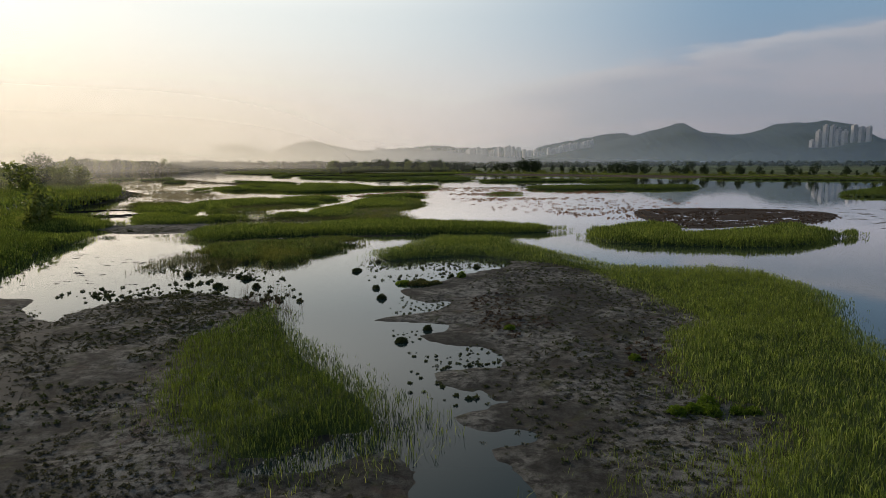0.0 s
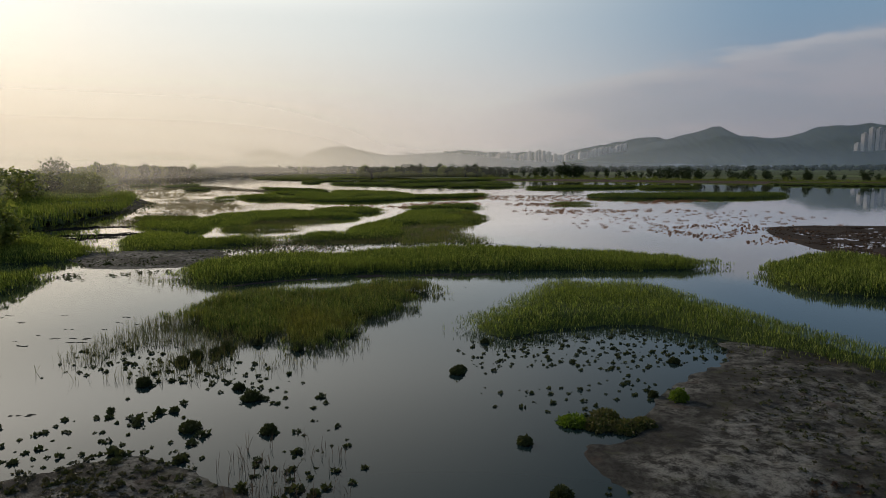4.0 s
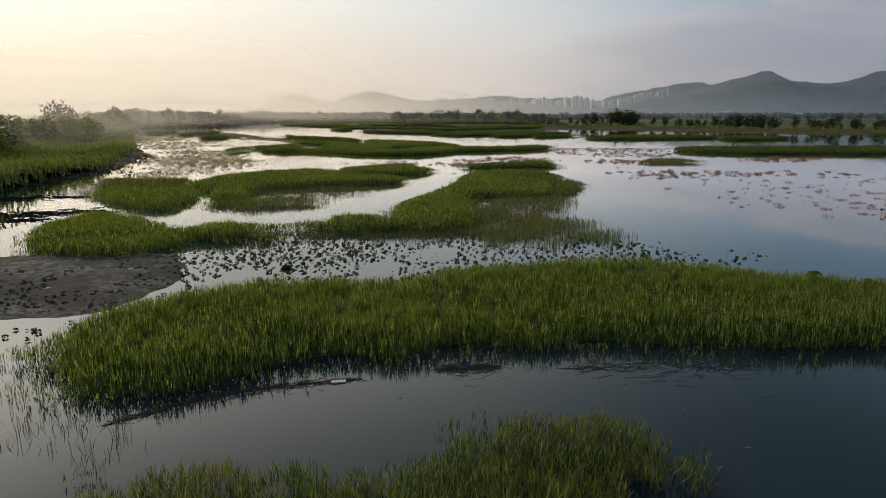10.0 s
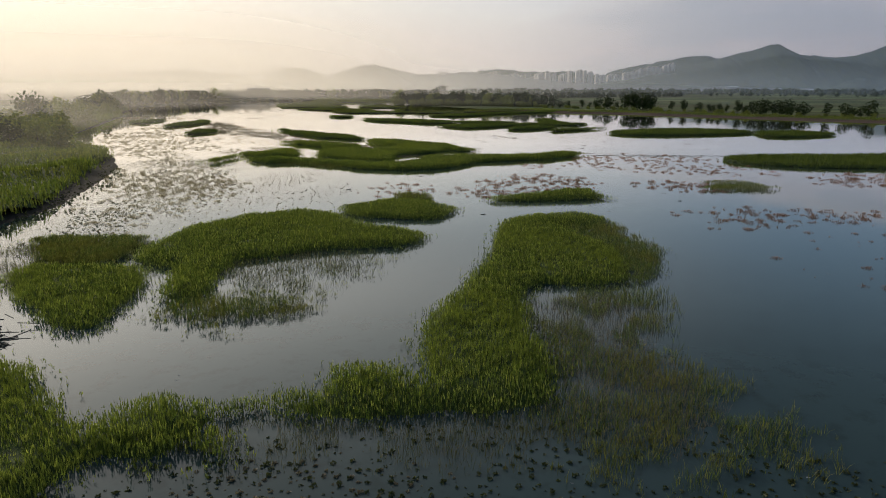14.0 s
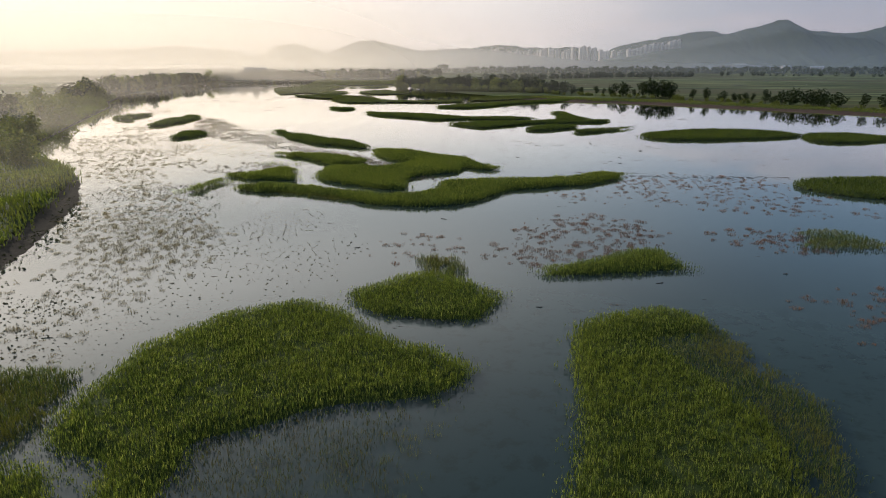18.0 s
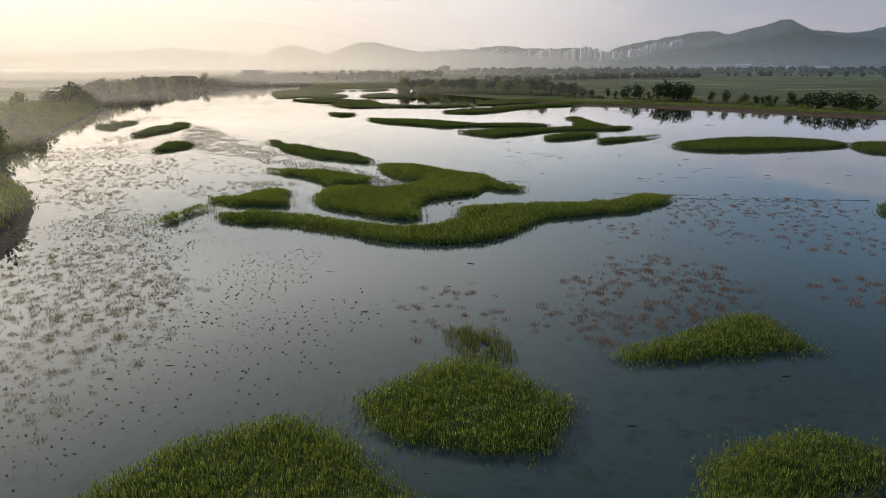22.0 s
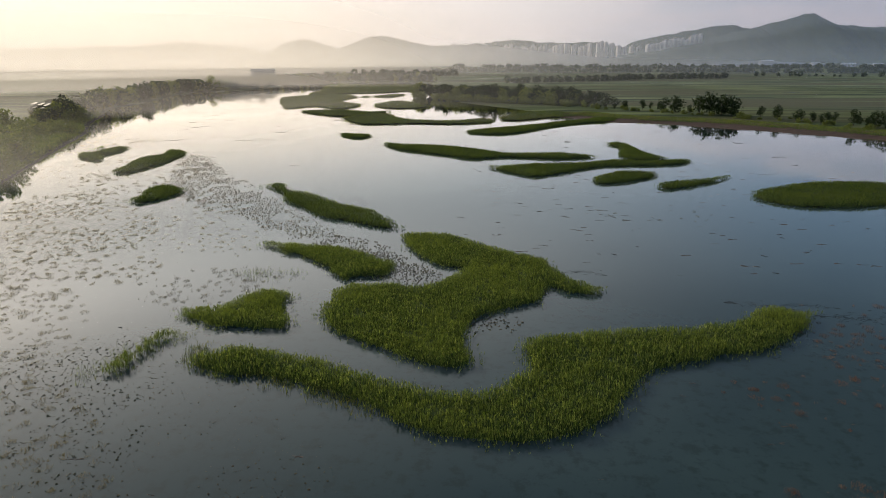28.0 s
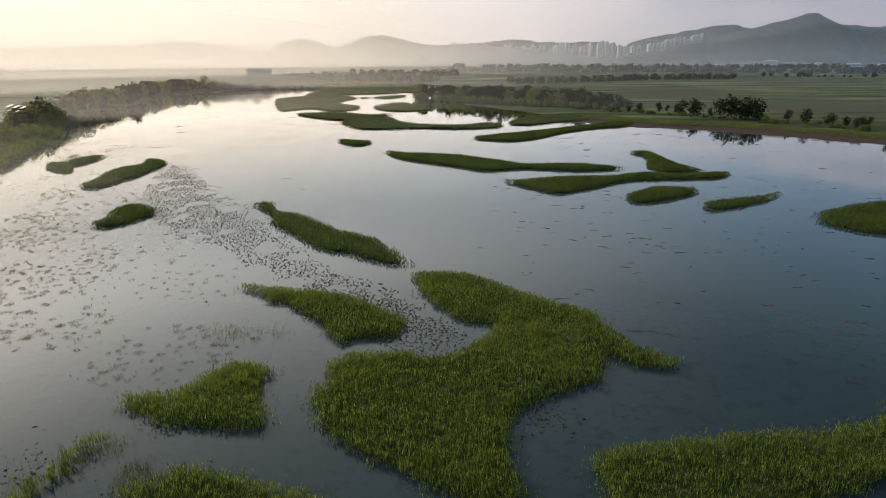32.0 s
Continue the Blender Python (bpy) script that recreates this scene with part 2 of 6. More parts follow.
MUD_RED = surface("mud_red", (0.056, 0.038, 0.030), (0.100, 0.068, 0.052), 0.4, 0.9, 2.5, 0.05, spec=0.05)
FIELD = surface("meadow", (0.056, 0.078, 0.030), (0.118, 0.142, 0.058), 0.012, 0.95, 0.35, 0.12, 0.16, 0.05, stretch=(0.35, 1.6, 1), tint=(0.070, 0.070, 0.032), tint_scale=0.006, lines=True)
FOREST = surface("hill_forest", (0.018, 0.029, 0.020), (0.036, 0.048, 0.028), 0.012, 0.95, 0.05, 9.0, 0.15, 0.03)
PALE_WALL = surface("painted_concrete", (0.44, 0.40, 0.38), (0.56, 0.51, 0.48), 0.02, 0.8, 0.3)
GREY_WALL = surface("grey_concrete", (0.25, 0.25, 0.25), (0.35, 0.34, 0.33), 0.03, 0.8, 0.4)
ROOF_BLUE = surface("roof_sheet", (0.22, 0.25, 0.30), (0.32, 0.34, 0.37), 0.1, 0.6, 1.0)
DARK_GLASS = surface("window_glass", (0.16, 0.17, 0.18), (0.22, 0.23, 0.24), 0.2, 0.2, 1.0, spec=0.6)
DRIFT = surface("drift_reed", (0.045, 0.032, 0.025), (0.125, 0.088, 0.062), 3.0, 0.85, 15.0)
STICK = surface("dead_stick", (0.05, 0.042, 0.035), (0.11, 0.09, 0.075), 8.0, 0.85, 30.0)

m, n = material("water")
pos = n.add("ShaderNodeNewGeometry").outputs["Position"]
tone = n.noise(pos, 0.018, 4.0)
base = n.mix(n.span(tone, 0.38, 0.62), rgb(0.023, 0.040, 0.040), rgb(0.032, 0.052, 0.050))
base = n.mix(n.span(n.noise(pos, 0.45, 5.0, 0.7), 0.48, 0.66, 0.0, 0.55), base, rgb(0.014, 0.022, 0.018))
# Base set darker by position at low y, to bring brightness down there.
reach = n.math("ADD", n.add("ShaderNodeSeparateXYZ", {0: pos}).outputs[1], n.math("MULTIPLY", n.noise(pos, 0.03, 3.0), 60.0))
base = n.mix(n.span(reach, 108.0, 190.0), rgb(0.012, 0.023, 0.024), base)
ripple = n.noise(n.add("ShaderNodeVectorMath", {0: pos, 1: (0.35, 1.0, 1.0)}, operation="MULTIPLY").outputs[0], 2.2, 3.0, 0.5)
calm = n.span(n.noise(pos, 0.012, 3.0), 0.35, 0.7, 0.006, 0.03)
dent = n.add("ShaderNodeBump", {"Height": ripple, "Strength": calm, "Distance": 0.08}).outputs[0]
gleam = n.add("ShaderNodeFresnel", {"IOR": 1.34, "Normal": dent}).outputs[0]
gleam = n.math("MULTIPLY", gleam, n.math("ADD", 0.59, n.math("MULTIPLY", gleam, 1.9)), True)
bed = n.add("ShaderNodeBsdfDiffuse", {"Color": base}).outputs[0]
shine = n.add("ShaderNodeBsdfGlossy", {"Color": rgb(1, 1, 1), "Roughness": 0.035, "Normal": dent}).outputs[0]
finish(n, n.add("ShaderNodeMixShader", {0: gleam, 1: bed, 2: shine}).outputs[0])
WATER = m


def haze_material(name, strong_left, strong_right, top, edge, low=0.0):
    """Haze put into sheets: thicker, warmer towards the low sun, thinning with height."""
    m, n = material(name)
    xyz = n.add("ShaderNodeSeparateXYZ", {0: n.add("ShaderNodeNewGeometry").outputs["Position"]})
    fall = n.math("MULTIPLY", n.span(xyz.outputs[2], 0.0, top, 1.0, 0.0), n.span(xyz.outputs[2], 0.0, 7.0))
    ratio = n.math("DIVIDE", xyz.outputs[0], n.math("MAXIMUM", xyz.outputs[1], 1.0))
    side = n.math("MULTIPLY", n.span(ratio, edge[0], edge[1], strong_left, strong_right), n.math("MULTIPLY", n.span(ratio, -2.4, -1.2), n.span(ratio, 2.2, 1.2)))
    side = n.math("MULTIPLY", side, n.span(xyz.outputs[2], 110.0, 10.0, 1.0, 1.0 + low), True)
    # Sun-side warmth and far-side blue are put into the haze colour.
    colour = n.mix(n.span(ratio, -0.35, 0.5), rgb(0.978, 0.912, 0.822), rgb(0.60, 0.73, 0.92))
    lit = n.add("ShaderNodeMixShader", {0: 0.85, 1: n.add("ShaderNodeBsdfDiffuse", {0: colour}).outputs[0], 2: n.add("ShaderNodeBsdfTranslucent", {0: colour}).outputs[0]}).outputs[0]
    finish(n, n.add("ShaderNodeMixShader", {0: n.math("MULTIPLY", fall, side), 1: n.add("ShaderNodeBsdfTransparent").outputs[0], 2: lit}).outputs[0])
    return m


# ---- tools for building ----
rng = np.random.default_rng(7)


def mesh_of(name, verts, faces, mat, smooth=False):
    """A mesh from an (n, 3) array and an (m, 3) or (m, 4) array of corners."""
    me = bpy.data.meshes.new(name)
    verts, faces = np.asarray(verts, np.float32), np.asarray(faces, np.int32)
    k = faces.shape[1]
    me.vertices.add(len(verts))
    me.vertices.foreach_set("co", verts.ravel())
    me.loops.add(faces.size)
    me.loops.foreach_set("vertex_index", faces.ravel())
    me.polygons.add(len(faces))
    me.polygons.foreach_set("loop_start", np.arange(0, faces.size, k, dtype=np.int32))
    me.polygons.foreach_set("use_smooth", np.full(len(faces), smooth))
    me.update(calc_edges=True)
    me.validate()
    me.materials.append(mat)
    return me


def put(name, me, parent=None, label="", category="", group="", kind=""):
    ob = new(name, me)
    ob.parent = parent
    return tagged(ob, label, category, group, kind)


def part(name, bm, mat, parent, label=""):
    """One bmesh as one mesh object under a thing."""
    me = bpy.data.meshes.new(name)
    bm.to_mesh(me)
    bm.free()
    me.materials.append(mat)
    return put(name, me, parent, label)


def lattice(x, y, seed):
    n = (x.astype(np.int64) * 374761393 + y.astype(np.int64) * 668265263 + seed * 1442695041) & 0x7FFFFFFF
    n = ((n ^ (n >> 13)) * 1274126177) & 0x7FFFFFFF
    return ((n ^ (n >> 16)) & 0xFFFF) / 65535.0


def vnoise(x, y, size, seed=0):
    """Smooth noise from 0 to 1 with lumps of that size."""
    x, y = np.asarray(x, float) / size, np.asarray(y, float) / size
    ix, iy = np.floor(x), np.floor(y)
    fx, fy = x - ix, y - iy
    fx, fy = fx * fx * (3 - 2 * fx), fy * fy * (3 - 2 * fy)
    a, b = lattice(ix, iy, seed), lattice(ix + 1, iy, seed)
    c, d = lattice(ix, iy + 1, seed), lattice(ix + 1, iy + 1, seed)
    return (a * (1 - fx) + b * fx) * (1 - fy) + (c * (1 - fx) + d * fx) * fy


def curve_round(points, steps=4, closed=True):
    """A soft curve through the corners of a plan."""
    p = np.asarray(points, float)
    if closed:
        p = np.concatenate([p[-1:], p, p[:2]])
    else:
        p = np.concatenate([2 * p[:1] - p[1:2], p, 2 * p[-1:] - p[-2:-1]])
    out = []
    for i in range(1, len(p) - 2):
        for t in np.arange(steps) / steps:
            a, b, c, d = p[i - 1:i + 3]
            out.append(0.5 * (2 * b + (c - a) * t + (2 * a - 5 * b + 4 * c - d) * t * t + (3 * b - a - 3 * c + d) * t ** 3))
    if not closed:
        out.append(p[-2])
    return np.array(out)


def inside_by(x, y, poly):
    """How far points lie inside a closed outline (outside: minus), in metres."""
    best, odd = np.full(x.shape, 1e18), np.zeros(x.shape, bool)
    q = np.roll(poly, -1, 0)
    for (ax, ay), (bx, by) in zip(poly, q):
        dx, dy = bx - ax, by - ay
        k = np.clip(((x - ax) * dx + (y - ay) * dy) / (dx * dx + dy * dy + 1e-9), 0, 1)
        best = np.minimum(best, (ax + k * dx - x) ** 2 + (ay + k * dy - y) ** 2)
        if ay != by:
            cross = (ay > y) != (by > y)
            odd ^= cross & (x < ax + (y - ay) / (by - ay) * dx)
    return np.where(odd, 1, -1) * np.sqrt(best)


def scatter(poly, density, edge=0.0):
    """Jittered points inside an outline, and how far each is from its edge."""
    step = density ** -0.5
    (x0, y0), (x1, y1) = poly.min(0) - edge, poly.max(0) + edge
    x, y = np.meshgrid(np.arange(x0, x1, step), np.arange(y0, y1, step))
    x = (x + rng.uniform(-0.6, 0.6, x.shape) * step).ravel()
    y = (y + rng.uniform(-0.6, 0.6, y.shape) * step).ravel()
    d = inside_by(x, y, poly)
    ok = d > -edge
    return x[ok], y[ok], d[ok]


def height_patch(poly, cell, margin, height):
    """A sheet over an outline and a margin round it; height(x, y, inside)."""
    (x0, y0), (x1, y1) = poly.min(0) - margin - cell, poly.max(0) + margin + cell
    xs, ys = np.arange(x0, x1 + cell, cell), np.arange(y0, y1 + cell, cell)
    x, y = np.meshgrid(xs, ys)
    d = inside_by(x, y, poly)
    ids = np.arange(x.size).reshape(x.shape)
    keep = d > -margin
    full = keep[:-1, :-1] & keep[1:, :-1] & keep[:-1, 1:] & keep[1:, 1:]
    faces = np.stack([ids[:-1, :-1][full], ids[:-1, 1:][full], ids[1:, 1:][full], ids[1:, :-1][full]], 1)
    if not len(faces):
        return None
    used = np.unique(faces)
    back = np.zeros(x.size, np.int64)
    back[used] = np.arange(len(used))
    v = np.stack([x.ravel(), y.ravel(), height(x, y, d).ravel()], 1)[used]
    return v, back[faces]


def blades(x, y, z, tall, count, width, lean=(1, 15), droop=20, spread=0.12, bent=True):
    """Narrow leaves, count to a plant, rising from the points."""
    n = len(x) * count
    x, y, z, tall = (np.repeat(a, count) for a in (x, y, z, tall))
    turn = rng.uniform(0, 2 * np.pi, n)
    tip = np.radians(rng.uniform(*lean, n))
    tall = tall * rng.uniform(0.62, 1.08, n)
    x, y = x + rng.normal(0, spread, n), y + rng.normal(0, spread, n)
    ox, oy = np.cos(turn), np.sin(turn)
    face = turn + np.pi / 2 + rng.uniform(-0.7, 0.7, n)
    wx, wy = np.cos(face) * width / 2, np.sin(face) * width / 2
    wide = rng.uniform(0.7, 1.3, n)
    wx, wy = wx * wide, wy * wide
    base = np.stack([x, y, z], 1)
    side = np.stack([wx, wy, np.zeros(n)], 1)
    way1 = np.stack([ox * np.sin(tip), oy * np.sin(tip), np.cos(tip)], 1)
    if not bent:
        top = base + way1 * tall[:, None]
        v = np.stack([base - side, base + side, top], 1).reshape(-1, 3)
        return v, np.arange(3 * n).reshape(-1, 3)
    tip2 = tip + np.radians(rng.uniform(0.3, 1.0, n) * droop)
    way2 = np.stack([ox * np.sin(tip2), oy * np.sin(tip2), np.cos(tip2)], 1)
    mid = base + way1 * (tall * 0.62)[:, None]
    top = mid + way2 * (tall * 0.40)[:, None]
    v = np.stack([base - side * 0.7, base + side * 0.7, mid - side, mid + side, top], 1).reshape(-1, 3)
    k = np.arange(n)[:, None] * 5
    f = np.concatenate([k + [0, 1, 3], k + [0, 3, 2], k + [2, 3, 4]], 0)
    return v, f


REEDS = "reed islands in the shallow water"


def leaves_of(x, y, tall, d, count, width, length=(0.34, 0.62), low=0.30, simple=False):
    """Pointed reed leaves fanning out of each stem, over the whole height at an edge."""
    n = len(x) * count
    x, y, tall, d = (np.repeat(k, count) for k in (x, y, tall, d))
    turn = rng.uniform(0, 2 * np.pi, n)
    lean = np.radians(np.where(rng.random(n) < 0.72, rng.uniform(1, 12, n), rng.uniform(12, 40, n)))
    long = tall * rng.uniform(*length, n)
    floor = np.where(d < 1.7, 0.0, low) * tall
    z = floor + rng.random(n) ** 0.7 * np.maximum(tall - long * 0.92 - floor, 0.02)
    ox, oy = np.cos(turn), np.sin(turn)
    face = turn + np.pi / 2 + rng.uniform(-0.8, 0.8, n)
    wide = width * rng.uniform(0.6, 1.35, n) / 2
    base = np.stack([x + rng.normal(0, 0.07, n), y + rng.normal(0, 0.07, n), z - 0.03], 1)
    side = np.stack([np.cos(face) * wide, np.sin(face) * wide, np.zeros(n)], 1)
    way1 = np.stack([ox * np.sin(lean), oy * np.sin(lean), np.cos(lean)], 1)
    if simple:
        v = np.stack([base - side, base + side, base + way1 * long[:, None]], 1).reshape(-1, 3)
        return v, np.arange(3 * n).reshape(-1, 3)
    more = lean + np.radians(rng.uniform(0, 30, n))
    way2 = np.stack([ox * np.sin(more), oy * np.sin(more), np.cos(more)], 1)
    mid = base + way1 * (long * 0.5)[:, None]
    v = np.stack([base, mid - side, mid + side, mid + way2 * (long * 0.5)[:, None]], 1).reshape(-1, 3)
    k = np.arange(n)[:, None] * 4
    return v, np.concatenate([k + [0, 2, 1], k + [1, 2, 3]], 0)


def reed_island(outline, tall=1.6, density=30, count=4, width=0.035, cell=0.8, mat=REED, label="", roll=0.0, mud=0.25, ragged=1.3, name="reed_island", wet=False, thin=0.0, simple=False, length=(0.24, 0.48)):
    """A low bank of mud with a dark filler sheet and a stand of green reeds on it."""
    poly = curve_round(outline)
    wob = vnoise(poly[:, 0], poly[:, 1], 2.5, 3) - 0.5
    poly = poly + np.stack([wob, vnoise(poly[:, 1], poly[:, 0], 2.5, 5) - 0.5], 1) * ragged
    bed = height_patch(poly, cell, mud + cell, lambda x, y, d: np.clip(-0.22 + d * 0.22, -0.4, -0.08 if wet else 0.12) + 0.05 * (vnoise(x, y, 1.7) - 0.5))
    thing = put(name, mesh_of("mud_bank", *bed, MUD_WET, True), None, label or "dense green reeds on a low mud bank in water", "reed island", REEDS)
    # Dark filler sheet stands in for the shaded gaps deep between the reed blades.
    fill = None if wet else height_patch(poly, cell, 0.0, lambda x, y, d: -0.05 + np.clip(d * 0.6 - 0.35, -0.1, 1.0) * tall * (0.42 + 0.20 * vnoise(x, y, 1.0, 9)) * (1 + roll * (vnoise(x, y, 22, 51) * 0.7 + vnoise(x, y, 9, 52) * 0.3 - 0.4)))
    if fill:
        put("gap_fill", mesh_of("gap_fill", *fill, GAP_FILL, True), thing, "dark filler sheet for the shaded gaps between reeds")
    x, y, d = scatter(poly, density, 2.2)
    bunch = vnoise(x, y, 0.75, 4) * 0.6 + vnoise(x, y, 0.4, 14) * 0.4
    lump = 0.80 + 0.22 * vnoise(x, y, 3.5, 11) + 0.5 * (bunch - 0.5) + rng.uniform(-0.16, 0.12, len(x))
    swell = 1 + roll * (vnoise(x, y, 22, 51) * 0.7 + vnoise(x, y, 9, 52) * 0.3 - 0.4)
    tops = tall * lump * swell * np.clip(0.66 + 0.25 * (d + 0.5), 0.5, 1.0)
    ok = rng.random(len(x)) < np.where(d > -0.4, np.clip(0.55 + d * 0.55, 0.05, 1.0), 0.22 * np.clip(1.2 + d * 0.5, 0, 1) * (vnoise(x, y, 1.8, 17) > 0.45)) * (0.80 + 0.4 * vnoise(x, y, 1.6, 12))
    if thin:
        ok &= (vnoise(x, y, 0.9, 31) * 0.6 + vnoise(x, y, 4.0, 32) * 0.4 > thin - np.clip(d * 0.10 - 0.15, -0.15, 0.2))
    x, y, tops, d = x[ok], y[ok], tops[ok], d[ok]
    if wet:
        v, f = leaves_of(x, y, tops, d, count, width, (0.5, 0.95), 0.0)
    else:
        v, f = leaves_of(x, y, tops, d, count, width, length, 0.42, simple)
    put("reeds", mesh_of("reeds", v, f, mat), thing, "upright green reed blades", kind="stuff")
    return thing


def thin_reeds(outline, density, tall=1.0, count=3, width=0.025, mat=REED_DULL, label="", lump=4.0, bent=True, cut=0.35):
    """Scattered reed stems standing in open water."""
    poly = curve_round(outline, 3)
    x, y, d = scatter(poly, density, 1.0)
    ok = (vnoise(x, y, lump, 21) * 0.7 + vnoise(x, y, lump / 4, 22) * 0.3 > cut) & (rng.random(len(x)) < np.clip(0.3 + d * 0.25, 0.1, 1))
    x, y = x[ok], y[ok]
    v, f = blades(x, y, np.full(len(x), -0.05), tall * rng.uniform(0.5, 1.1, len(x)), count, width, (2, 30), 25, 0.12, bent)
    return put("sparse_reeds", mesh_of("sparse_reeds", v, f, mat), None, label or "thin scattered reed stems standing in shallow water", "reeds", kind="stuff")


def mud_level(x, y, d, top, rough):
    """The lie of a mud flat."""
    rough = rough * np.clip(0.45 + d * 0.12, 0.35, 1.0)
    return np.clip(np.where(d < 0, d * 0.12, d * 0.05) + 0.035, -0.3, top) + rough * (vnoise(x, y, 3.0, 2) - 0.5) + rough * 0.6 * (vnoise(x, y, 1.1, 6) - 0.5) + rough * 0.55 * (vnoise(x, y, 0.5, 8) - 0.5)


def stubble_field(outline, density, tall=0.55, mat=WEED_BROWN, label="", count=40, lump=9.0, wide=0.8, width=0.03, bare=0.42):
    """Soft rounded clumps of thin dead stems standing in shallow water."""
    poly = curve_round(outline, 3)
    x, y, d = scatter(poly, density, 1.5)
    fill = np.clip((vnoise(x, y, lump, 41) * 0.6 + vnoise(x, y, lump * 0.35, 42) * 0.4 - bare + 0.14) / 0.28, 0.03, 1)
    ok = rng.random(len(x)) < fill * np.clip(0.4 + d * 0.12, 0.1, 1)
    x, y = x[ok], y[ok]
    size = rng.uniform(0.15, 1.0, len(x)) ** 1.2
    many = np.maximum((count * 2.5 * size ** 1.3 * rng.uniform(0.5, 1.1, len(x))).astype(int), 8)
    reach = np.repeat(size * wide * 0.62, many)
    turn, out = rng.uniform(0, 6.283, many.sum()), rng.random(many.sum()) ** 0.6
    cx = np.repeat(x, many) + np.cos(turn) * out * reach
    cy = np.repeat(y, many) + np.sin(turn) * out * reach
    high = tall * np.repeat(0.7 + 0.6 * size, many) * (1.05 - 0.6 * out) * rng.uniform(0.7, 1.1, len(cx))
    v, f = blades(cx, cy, np.full(len(cx), -0.03), high, 1, width * 0.88, (2, 32), 10, 0.03, False)
    return put("reed_stubble", mesh_of("reed_stubble", v, f, mat), None, label or "soft brown clumps of dead reed in bright shallow water", "weeds", kind="stuff")


def domes(x, y, z, size, count, leaf=(0.24, 0.42)):
    """Small leaves gathered in low rounded cushions."""
    n = len(x) * count
    p = rng.normal(size=(n, 3))
    p[:, 2] = abs(p[:, 2])
    p /= np.linalg.norm(p, axis=1)[:, None]
    s = np.repeat(size, count)[:, None]
    mid = np.stack([np.repeat(x, count), np.repeat(y, count), np.repeat(z, count)], 1)
    mid = mid + p * s * rng.uniform(0.35, 0.9, (n, 1)) * [0.55, 0.55, 0.42]
    u = p + rng.normal(size=(n, 3)) * 0.7
    u /= np.linalg.norm(u, axis=1)[:, None]
    w = np.cross(u, rng.normal(size=(n, 3)))
    w /= np.linalg.norm(w, axis=1)[:, None] + 1e-6
    s = s * rng.uniform(*leaf, (n, 1))
    v = np.stack([mid - w * s * 0.55, mid + w * s * 0.55, mid + u * s], 1).reshape(-1, 3)
    return v, np.arange(3 * n).reshape(-1, 3)


def tuft_field(outline, density, size=0.35, mat=WEED_BROWN, label="", count=14, lump=6.0, cut=0.4, z=0.0, on=None):
    """Low rounded weed tufts, dotted about in shallow water or on mud."""
    poly = curve_round(outline, 3)
    x, y, d = scatter(poly, density, 1.0)
    ok = (vnoise(x, y, lump, 31) > cut) & (rng.random(len(x)) < np.clip(0.35 + d * 0.2, 0.1, 1))
    x, y = x[ok], y[ok]
    big = size * rng.uniform(0.45, 1.25, len(x)) ** 1.3
    n = len(x)
    if on:
        z = mud_level(x, y, inside_by(x, y, on[0]), on[1], 0.22)
    v, f = domes(x, y, np.full(n, 1.0) * z - 0.02, big * 1.0, count + (18 if on else 11), (0.18, 0.35) if on else (0.29, 0.50))
    return put("weed_tufts", mesh_of("weed_tufts", v, f, mat), None, label or "low brown weed tufts dotted over shallow water", "weeds", kind="stuff")

# ---- water and ground ----
RIVER = curve_round([(-60, -400), (-75, 40), (-88, 105), (-104, 165), (-111, 198), (-113, 214), (-129, 254), (-140, 278), (-162, 311), (-208, 355), (-247, 429), (-290, 520), (-312, 567),
                     (-342, 613), (-382, 690), (-405, 745), (-414, 812), (-450, 935), (-442, 1005), (-395, 1062), (-408, 1200), (-380, 1262), (-320, 1290), (-190, 1240), (-150, 1000), (-130, 880), (-85, 800), (-40, 735),
                     (-8, 684), (20, 654), (38, 651), (62, 640), (80, 622), (100, 612), (118, 592), (140, 578), (160, 556), (185, 540), (250, 490), (330, 436), (450, 350), (640, 180), (700, -400)], 3)


def axis(a, b, step, far):
    """Even steps from a to b, then ever wider ones out to far."""
    mid = np.arange(a, b + step, step)
    grow = step * np.cumsum(1.25 ** np.arange(1, 60))
    grow = grow[grow < far]
    return np.concatenate([(a - grow)[::-1], mid, mid[-1] + grow])


gx, gy = np.meshgrid(axis(-560, 320, 7.5, 4600), axis(-40, 1320, 7.5, 4600))
gd = -inside_by(gx, gy, RIVER)
gz = np.clip(gd * 0.16, -0.8, 0.5) + np.clip((gd - 6) * 0.04, 0, 0.6) + (vnoise(gx, gy, 14, 1) - 0.5) * 0.25 * np.clip(gd, 0, 1)
ids = np.arange(gx.size).reshape(gx.shape)
quads = np.stack([ids[:-1, :-1], ids[:-1, 1:], ids[1:, 1:], ids[1:, :-1]], -1).reshape(-1, 4)
put("ground", mesh_of("ground", np.stack([gx.ravel(), gy.ravel(), gz.ravel()], 1), quads, FIELD, True), None, "flat grassy flood plain and river bed reaching the horizon", "ground", kind="structure")
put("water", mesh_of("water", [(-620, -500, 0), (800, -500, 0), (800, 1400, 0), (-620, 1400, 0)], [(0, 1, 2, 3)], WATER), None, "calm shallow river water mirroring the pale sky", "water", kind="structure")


def mud_flat(outline, top, cell=0.6, mat=MUD, label="", rough=0.16, margin=2.5):
    poly = curve_round(outline)
    v, f = height_patch(poly, cell, margin, lambda x, y, d: mud_level(x, y, d, top, rough))
    put("mud_flat", mesh_of("mud_flat", v, f, mat, True), None, label, "mud flat", kind="structure")
    return poly, top


